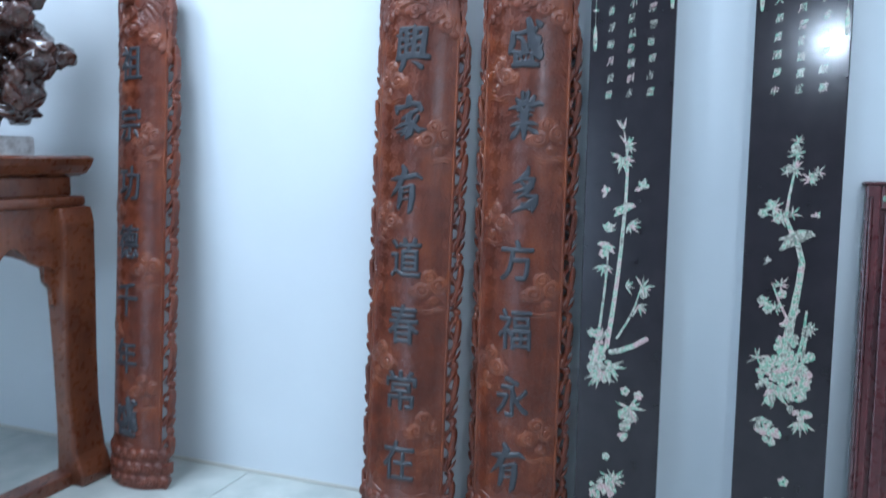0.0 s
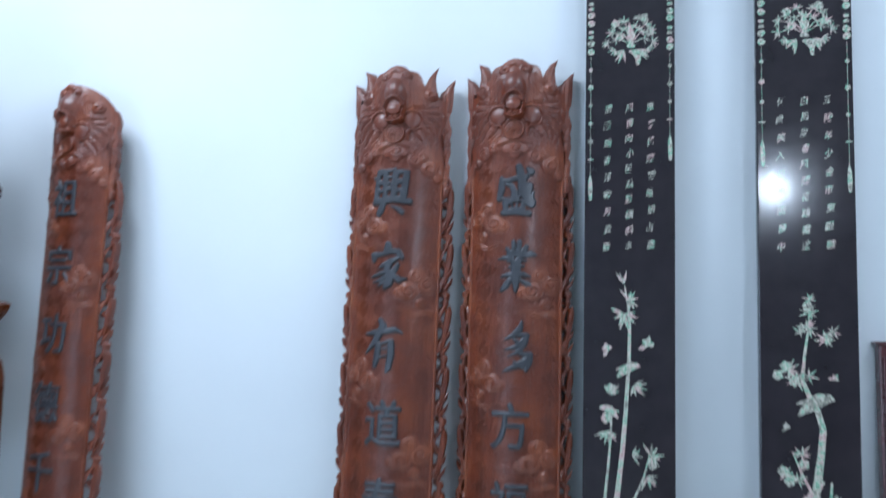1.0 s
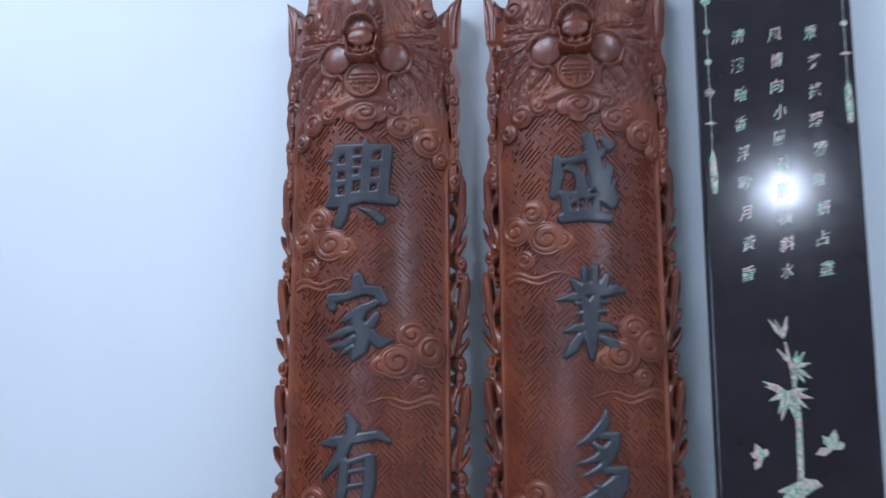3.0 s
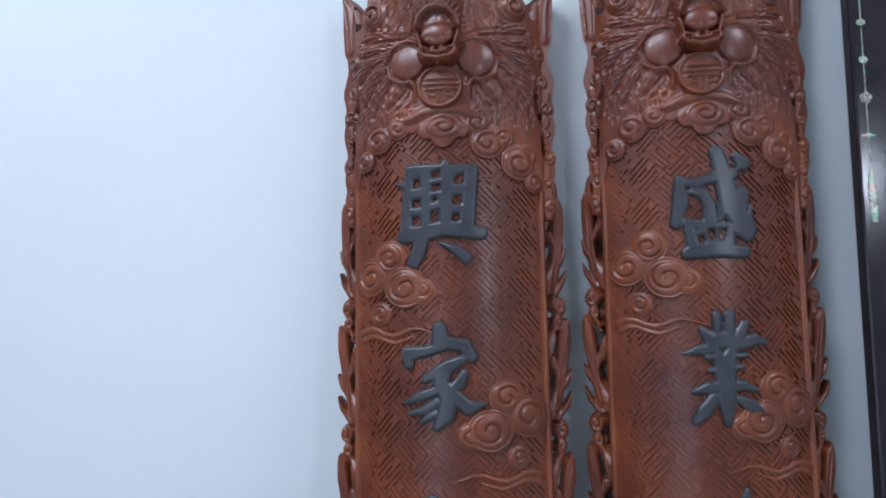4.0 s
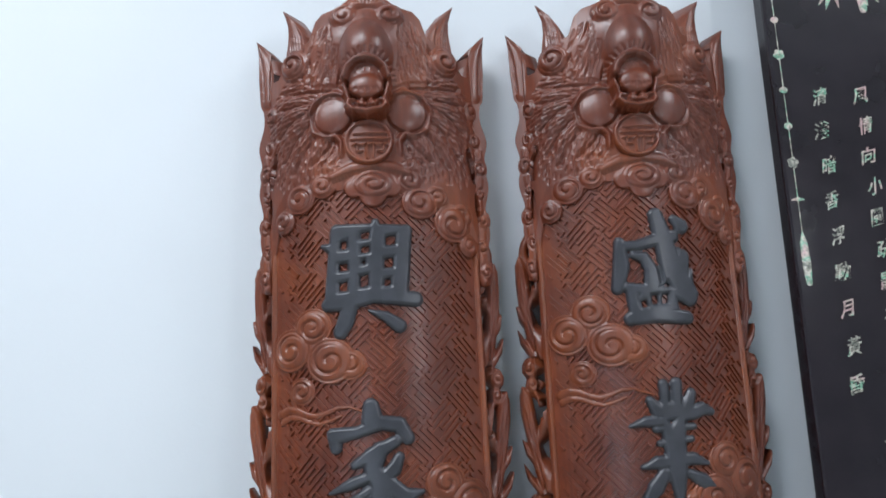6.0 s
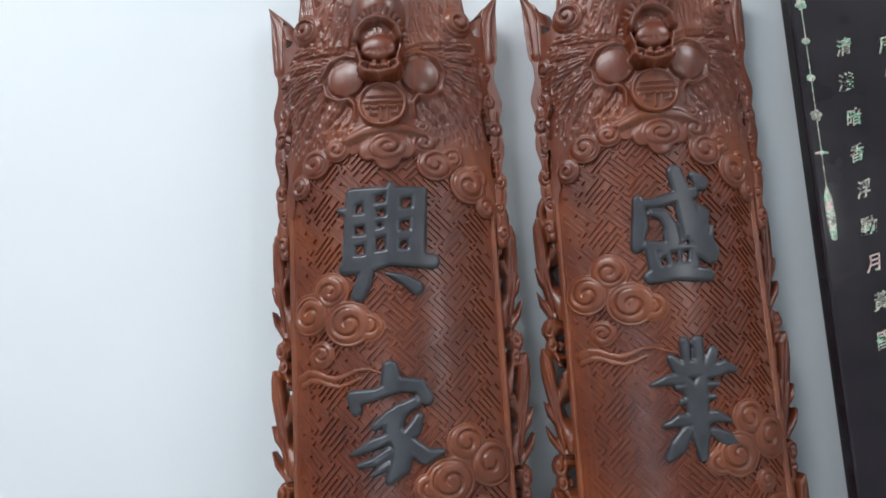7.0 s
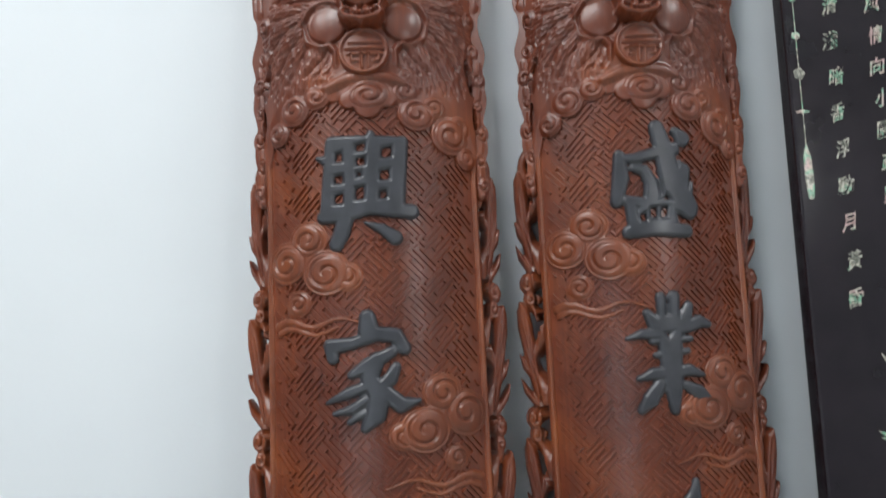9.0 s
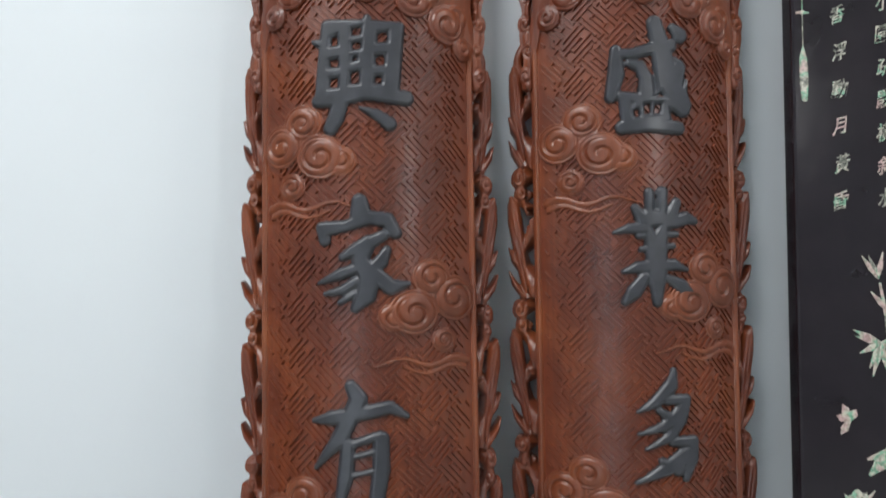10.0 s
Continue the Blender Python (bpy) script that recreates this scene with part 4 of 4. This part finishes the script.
def lacquer_panel(x0, x1, verses, beads, clip, label):
    w = x1 - x0
    lean = 2.5
    thing = empty("lacquer_panel", pose((x0 + x1) / 2, 2.2605, 0.0, -lean), label, "inlaid panel", "lacquer panels leaning on the wall")
    part("board", box_mesh("board", (-w / 2, 0, 0), (w / 2, 0.027, 2.36), LACQUER, 0.004), thing, "glossy black lacquered board")
    left, right = -w / 2 + 0.015, w / 2 - 0.0135
    # verses in three columns, read from the other side
    for u, words, top, bottom in ((0.058, verses[0], 1.832, 1.445), (0.0, verses[1], 1.832, 1.442), (-0.06, verses[2], 1.832, 1.438)):
        for k, ch in enumerate(words):
            pearl_character(ch, u + 0.002 * math.sin(9 * k + u * 70), top - (top - bottom) * k / (len(words) - 1), 0.0245, thing)
    bead_string(thing, left, 1.985, beads[0], "oxooxt"[: beads[2]] + "t", 0.066)
    bead_string(thing, right, 1.985, beads[1], "oxo" + "t", 0.066)
    for u, f in ((left, 1), (right, -1)):
        side_scroll(thing, u, 1.99, 2.3, f)
    part("clip", box_mesh("clip", (clip * w / 2 - 0.002, 0.006, 1.93), (clip * w / 2 + 0.002, 0.02, 1.952), METAL, 0.001), thing, "small dull steel clip")
    flower_basket(thing, 0.004, 2.028, 1.05, len(label))
    return thing


rnd = random.Random(21)
p = lacquer_panel(-0.367, -0.121, ("眾芳搖落獨暄妍占盡", "風情向小園疏影橫斜水", "清淺暗香浮動月黃昏"), (1.573, 1.682, 5), 1, "black lacquered panel inlaid with shell bamboo, birds and verses")
# bamboo, birds and rockery
stem(p, [(-0.012, 1.33, 0.0018), (-0.004, 1.285, 0.0026), (0.002, 1.22, 0.0042), (0.001, 1.14, 0.0046), (-0.003, 1.06, 0.0052), (-0.008, 0.98, 0.0056), (-0.016, 0.88, 0.0064), (-0.028, 0.77, 0.007), (-0.04, 0.68, 0.0075)], True)
stem(p, [(-0.045, 1.0, 0.0022), (-0.047, 0.92, 0.003), (-0.054, 0.83, 0.0036), (-0.062, 0.75, 0.0042), (-0.07, 0.69, 0.0045)], True)
stem(p, [(0.055, 0.87, 0.002), (0.04, 0.81, 0.0027), (0.018, 0.76, 0.003), (-0.01, 0.71, 0.0034)])
stem(p, [(0.078, 0.715, 0.007), (0.04, 0.69, 0.0075), (0.0, 0.672, 0.0075), (-0.03, 0.665, 0.007)], True)
leaf_spray(p, -0.014, 1.335, 3, 0.035, rnd, 1.9, 1.2)
leaf_spray(p, 0.0, 1.29, 7, 0.036, rnd, 0.2, 4.4)
leaf_spray(p, -0.012, 1.25, 9, 0.042, rnd, -1.7, 4.6)
leaf_spray(p, 0.012, 1.055, 6, 0.036, rnd, -0.6, 3.2)
leaf_spray(p, -0.05, 1.03, 6, 0.034, rnd, 1.3, 2.6)
leaf_spray(p, -0.055, 0.93, 6, 0.036, rnd, -1.6, 3.0)
leaf_spray(p, 0.06, 0.87, 7, 0.034, rnd, 0.3, 4.0)
leaf_spray(p, 0.05, 0.815, 5, 0.036, rnd, -1.0, 2.4)
leaf_spray(p, 0.01, 0.87, 5, 0.03, rnd, 0.2, 2.4)
leaf_spray(p, -0.03, 0.62, 8, 0.05, rnd, -1.2, 3.4)
leaf_spray(p, 0.035, 0.5, 9, 0.045, rnd, -1.2, 5.0)
butterfly(p, 0.05, 1.165, 1.1, 0.9)
butterfly(p, -0.056, 1.15, 0.9, 1.5)
bird(p, -0.004, 1.1, 1.2, 1)
bird(p, -0.05, 0.985, 1.0, -1)
for u, z in ((-0.048, 1.045), (-0.06, 0.965), (0.062, 0.85), (-0.085, 0.72), (0.02, 0.55), (0.06, 0.54), (0.045, 0.47), (0.02, 0.44)):
    blossom(p, u, z, 0.014, rnd)
rocks(p, -0.055, 0.64, 0.042, 0.06, 30, rnd)
leaf_spray(p, -0.06, 0.6, 8, 0.05, rnd, -1.4, 2.4)
leaf_spray(p, -0.06, 0.7, 7, 0.045, rnd, 1.7, 2.4)
rocks(p, 0.03, 0.44, 0.022, 0.045, 9, rnd)
blossom(p, -0.03, 0.34, 0.012, rnd)
leaf_spray(p, -0.005, 0.27, 10, 0.04, rnd, 0.6, 5.5)
rocks(p, -0.02, 0.24, 0.06, 0.03, 12, rnd)

p = lacquer_panel(0.09, 0.331, ("五陵年少金市東銀鞍", "白馬度春風落花踏盡遊", "何處笑入胡姬酒肆中"), (1.66, 1.585, 3), -1, "black lacquered panel inlaid with a shell pine, parrot and verses")
stem(p, [(0.005, 1.31, 0.0018), (0.002, 1.23, 0.0026), (-0.01, 1.15, 0.0036), (-0.016, 1.09, 0.0048), (0.0, 1.05, 0.0065), (0.02, 1.01, 0.0075), (0.032, 0.965, 0.008), (0.026, 0.9, 0.0085), (0.018, 0.84, 0.0095), (0.008, 0.77, 0.012), (0.0, 0.7, 0.014)], True)
stem(p, [(-0.04, 0.9, 0.002), (-0.02, 0.85, 0.003), (0.005, 0.8, 0.004)])
stem(p, [(0.062, 0.8, 0.003), (0.05, 0.74, 0.004), (0.045, 0.66, 0.004)])
stem(p, [(0.05, 0.83, 0.003), (0.045, 0.76, 0.004), (0.03, 0.68, 0.004)])
for u, z, n, q in ((0.005, 1.3, 7, 0.018), (0.003, 1.265, 8, 0.024), (0.0, 1.225, 9, 0.03), (0.04, 1.195, 9, 0.026), (0.06, 1.215, 6, 0.02), (-0.02, 1.215, 6, 0.02), (-0.05, 1.115, 10, 0.028), (-0.03, 1.09, 8, 0.03), (0.0, 1.1, 6, 0.024), (-0.02, 0.9, 8, 0.026), (-0.06, 0.845, 9, 0.026), (-0.03, 0.835, 8, 0.024), (0.06, 0.78, 8, 0.026), (-0.07, 0.69, 7, 0.03)):
    leaf_spray(p, u, z, n, q, rnd, 1.2, 5.6)
for u, z in ((-0.055, 1.125), (-0.035, 1.085), (-0.075, 1.1), (-0.015, 0.875), (-0.05, 0.83), (-0.065, 0.855), (0.0, 1.28), (0.045, 1.2), (0.02, 0.83), (0.05, 0.7), (-0.03, 0.66)):
    blossom(p, u, z, 0.013, rnd)
bird(p, 0.012, 1.03, 1.7, 1)
butterfly(p, 0.06, 1.095, 0.6, 0.4)
butterfly(p, -0.055, 0.965, 0.6, 1.2)
rocks(p, -0.015, 0.63, 0.05, 0.075, 34, rnd)
rocks(p, 0.01, 0.74, 0.03, 0.07, 16, rnd)
rocks(p, 0.055, 0.66, 0.018, 0.07, 12, rnd)
for u, z, q in ((-0.02, 0.6, 0.05), (0.05, 0.52, 0.045), (0.02, 0.66, 0.05), (-0.05, 0.52, 0.04)):
    leaf_spray(p, u, z, 7, q, rnd, -1.5, 2.6)
rocks(p, 0.045, 0.57, 0.03, 0.06, 18, rnd)
rocks(p, -0.03, 0.475, 0.035, 0.03, 10, rnd)
blossom(p, 0.015, 0.34, 0.014, rnd)
rocks(p, 0.0, 0.25, 0.06, 0.04, 14, rnd)
# ---- dark red frame beside the panels ----
frame_thing = empty("leaning_frame", pose(0.4, 2.32, 0, -4), "dark red lacquered wooden frame leaning on the white wall", "frame")
for n, lo, hi in (("stile", (0, 0, 0), (0.038, 0.04, 1.183)), ("stile", (0.632, 0, 0), (0.67, 0.04, 1.183)), ("top_rail", (0.038, 0.002, 1.115), (0.632, 0.038, 1.181)), ("bottom_rail", (0.038, 0.002, 0.0), (0.632, 0.038, 0.07)), ("cap_molding", (-0.008, -0.006, 1.183), (0.678, 0.044, 1.192)), ("edge_bead", (0.008, -0.006, 0.0), (0.018, 0.0, 1.15))):
    part(n, box_mesh(n, lo, hi, FRAME_WOOD, 0.006), frame_thing)
panel_back = part("back_panel", box_mesh("back_panel", (0.038, 0.022, 0.07), (0.632, 0.032, 1.115), FRAME_WOOD, 0), frame_thing)
for k in range(9):
    x = 0.05 + 0.064 * k
    part("slat", box_mesh("slat", (x, 0.008, 0.07), (x + 0.03, 0.022, 1.108), FRAME_WOOD, 0.004), panel_back)
part("inlay_strip", box_mesh("inlay_strip", (0.042, -0.0015, 1.138), (0.2, 0.002, 1.152), PEARL, 0), frame_thing, "pale shell strip")

# ---- altar table ----
table = empty("altar_table", pose(-3.05, 1.9, 0), "polished orange-brown wooden altar table with upturned ends", "altar table")
HX, HY = 0.86, 0.33
outline = [(-HX, 1.205), (-HX + 0.02, 1.248), (-HX + 0.03, 1.25), (-HX + 0.06, 1.222), (-HX + 0.12, 1.205), (HX - 0.12, 1.205), (HX - 0.06, 1.222), (HX - 0.03, 1.25), (HX - 0.02, 1.248), (HX, 1.24),
           (HX - 0.012, 1.215), (HX - 0.04, 1.185), (HX - 0.08, 1.172), (-HX + 0.08, 1.172), (-HX + 0.03, 1.185)]
outline = [(u - math.copysign(0.03, u), z) for u, z in outline]
part("tabletop", prism("tabletop", outline, 1, -HY, HY, TABLE_WOOD, 0.003), table)
part("waist", box_mesh("waist", (-HX + 0.1, -HY + 0.05, 1.1), (HX - 0.1, HY - 0.05, 1.172), TABLE_WOOD, 0.008), table)
part("shoulder", box_mesh("shoulder", (-HX + 0.065, -HY + 0.015, 1.06), (HX - 0.065, HY - 0.015, 1.1), TABLE_WOOD, 0.014), table)


def apron(name, lo, hi, axis, at_, thick):
    n = 24
    pts = [(lo, 1.06), (hi, 1.06)]
    for k in range(n + 1):
        t = k / n
        dip = 0.21 + 0.06 * math.cos(2 * math.pi * t) + 0.016 * math.cos(6 * math.pi * t)
        pts.append((hi + (lo - hi) * t, 1.06 - dip))
    return prism(name, pts, axis, at_ - thick, at_ + thick, TABLE_WOOD, 0.003)


for sg in (1, -1):
    part("apron", apron("apron", -HX + 0.12, HX - 0.12, 1, sg * (HY - 0.045), 0.014), table)
    end = part("apron", apron("apron", -HY + 0.1, HY - 0.1, 0, sg * (HX - 0.095), 0.014), table)
    for k in range(3):
        part("apron_panel", box_mesh("apron_panel", (sg * (HX - 0.09) - 0.008, -0.2 + 0.14 * k, 0.96), (sg * (HX - 0.09) + 0.008, -0.08 + 0.14 * k, 1.04), TABLE_WOOD, 0.004), end)
LEG = [(0.0, 1.06), (0.105, 1.06), (0.118, 1.0), (0.112, 0.8), (0.1, 0.5), (0.098, 0.3), (0.118, 0.12), (0.155, 0.04), (0.15, 0.0), (0.03, 0.0), (0.022, 0.05), (0.03, 0.2), (0.028, 0.5), (0.016, 0.8)]
for sx in (1, -1):
    for sy in (1, -1):
        pts = [(sx * (HX - 0.15 + u), z) for u, z in LEG]
        leg = part("leg", prism("leg", pts, 1, sy * (HY - 0.085) - 0.075, sy * (HY - 0.085) + 0.075, TABLE_WOOD, 0.012), table)
        steps = [(0.0, 0.92), (0.0, 0.68), (-0.03, 0.66), (-0.035, 0.62), (-0.05, 0.68), (-0.07, 0.7), (-0.075, 0.76), (-0.1, 0.79), (-0.105, 0.85), (-0.13, 0.88), (-0.13, 0.92)]
        pts = [(sy * (HY - 0.1 + u), z) for u, z in steps]
        part("corner_bracket", prism("corner_bracket", pts, 0, sx * (HX - 0.1) - 0.012, sx * (HX - 0.1) + 0.012, TABLE_WOOD, 0.003), leg, "stepped carved corner bracket")
    part("floor_stretcher", box_mesh("floor_stretcher", (sx * (HX - 0.1) - 0.045, -HY + 0.1, 0.0), (sx * (HX - 0.1) + 0.045, HY - 0.1, 0.05), TABLE_WOOD, 0.008), table)

# ---- on the table ----
block = new("stone_block", box_mesh("stone_block", (-0.3, -0.12, 0), (0.17, 0.14, 0.115), FOAM, 0.012))
block.matrix_world = pose(-2.585, 2.0, 1.2055)
tagged(block, "white stone block under the dark root carving on the altar table", "stone block")


def root_carving():
    """Gnarled polished root: swollen burls and jagged fins grown round a stout core."""
    rnd = random.Random(17)
    bm = bmesh.new()
    for k in range(150):
        t = rnd.random()
        z = 0.02 + 0.85 * t
        wide = 0.11 + 0.2 * math.sin(math.pi * min(1, t * 0.95 + 0.12)) ** 1.2
        a = rnd.uniform(0, 6.283)
        q = rnd.random() ** 0.45
        c = Vector((wide * q * math.cos(a), 0.6 * wide * q * math.sin(a), z))
        r = rnd.uniform(0.022, 0.06)
        made = bmesh.ops.create_icosphere(bm, subdivisions=3, radius=1.0)["verts"]
        turn = Euler((rnd.uniform(0, 3), rnd.uniform(0, 3), rnd.uniform(0, 3))).to_matrix()
        sx, sy, sz = r * rnd.uniform(0.6, 1.3), r * rnd.uniform(0.6, 1.3), r * rnd.uniform(0.9, 1.9)
        for v in made:
            p0 = v.co.copy()
            f = 1 + 0.38 * noise.noise(p0 * 1.9 + c * 9) + 0.16 * noise.noise(p0 * 5 + c * 5)
            v.co = c + turn @ Vector((p0.x * sx * f, p0.y * sy * f, p0.z * sz * f))
    for f in bm.faces:
        f.smooth = True
    low = min(v.co.z for v in bm.verts)
    for v in bm.verts:
        v.co.z -= low
    me = bpy.data.meshes.new("root_carving")
    bm.to_mesh(me)
    bm.free()
    me.materials.append(ROOT_WOOD)
    return me


root = new("root_carving", root_carving())
root.matrix_world = pose(-2.44, 2.0, 1.3195)
fuse = root.modifiers.new("fuse", "REMESH")
fuse.mode, fuse.voxel_size, fuse.use_smooth_shade = "VOXEL", 0.007, True
tagged(root, "gnarled dark brown polished root carving on a white stone block", "root carving")

bpy.data.objects.remove(GLYPH_OB)

# ---- floor tiles ----
tile_mesh = box_mesh("tile", (0.0015, 0.0015, -0.01), (0.5985, 0.5985, 0.0), TILE, 0.002)
for i in range(-9, 6):
    for j in range(14):
        x, y = 0.6 * i + 0.1, WALL - 0.6 * j
        if LEFT - 0.05 < x < RIGHT - 0.5 and BACK < y - 0.6:
            part("tile", tile_mesh, floor).location = (x, y - 0.6, 0)
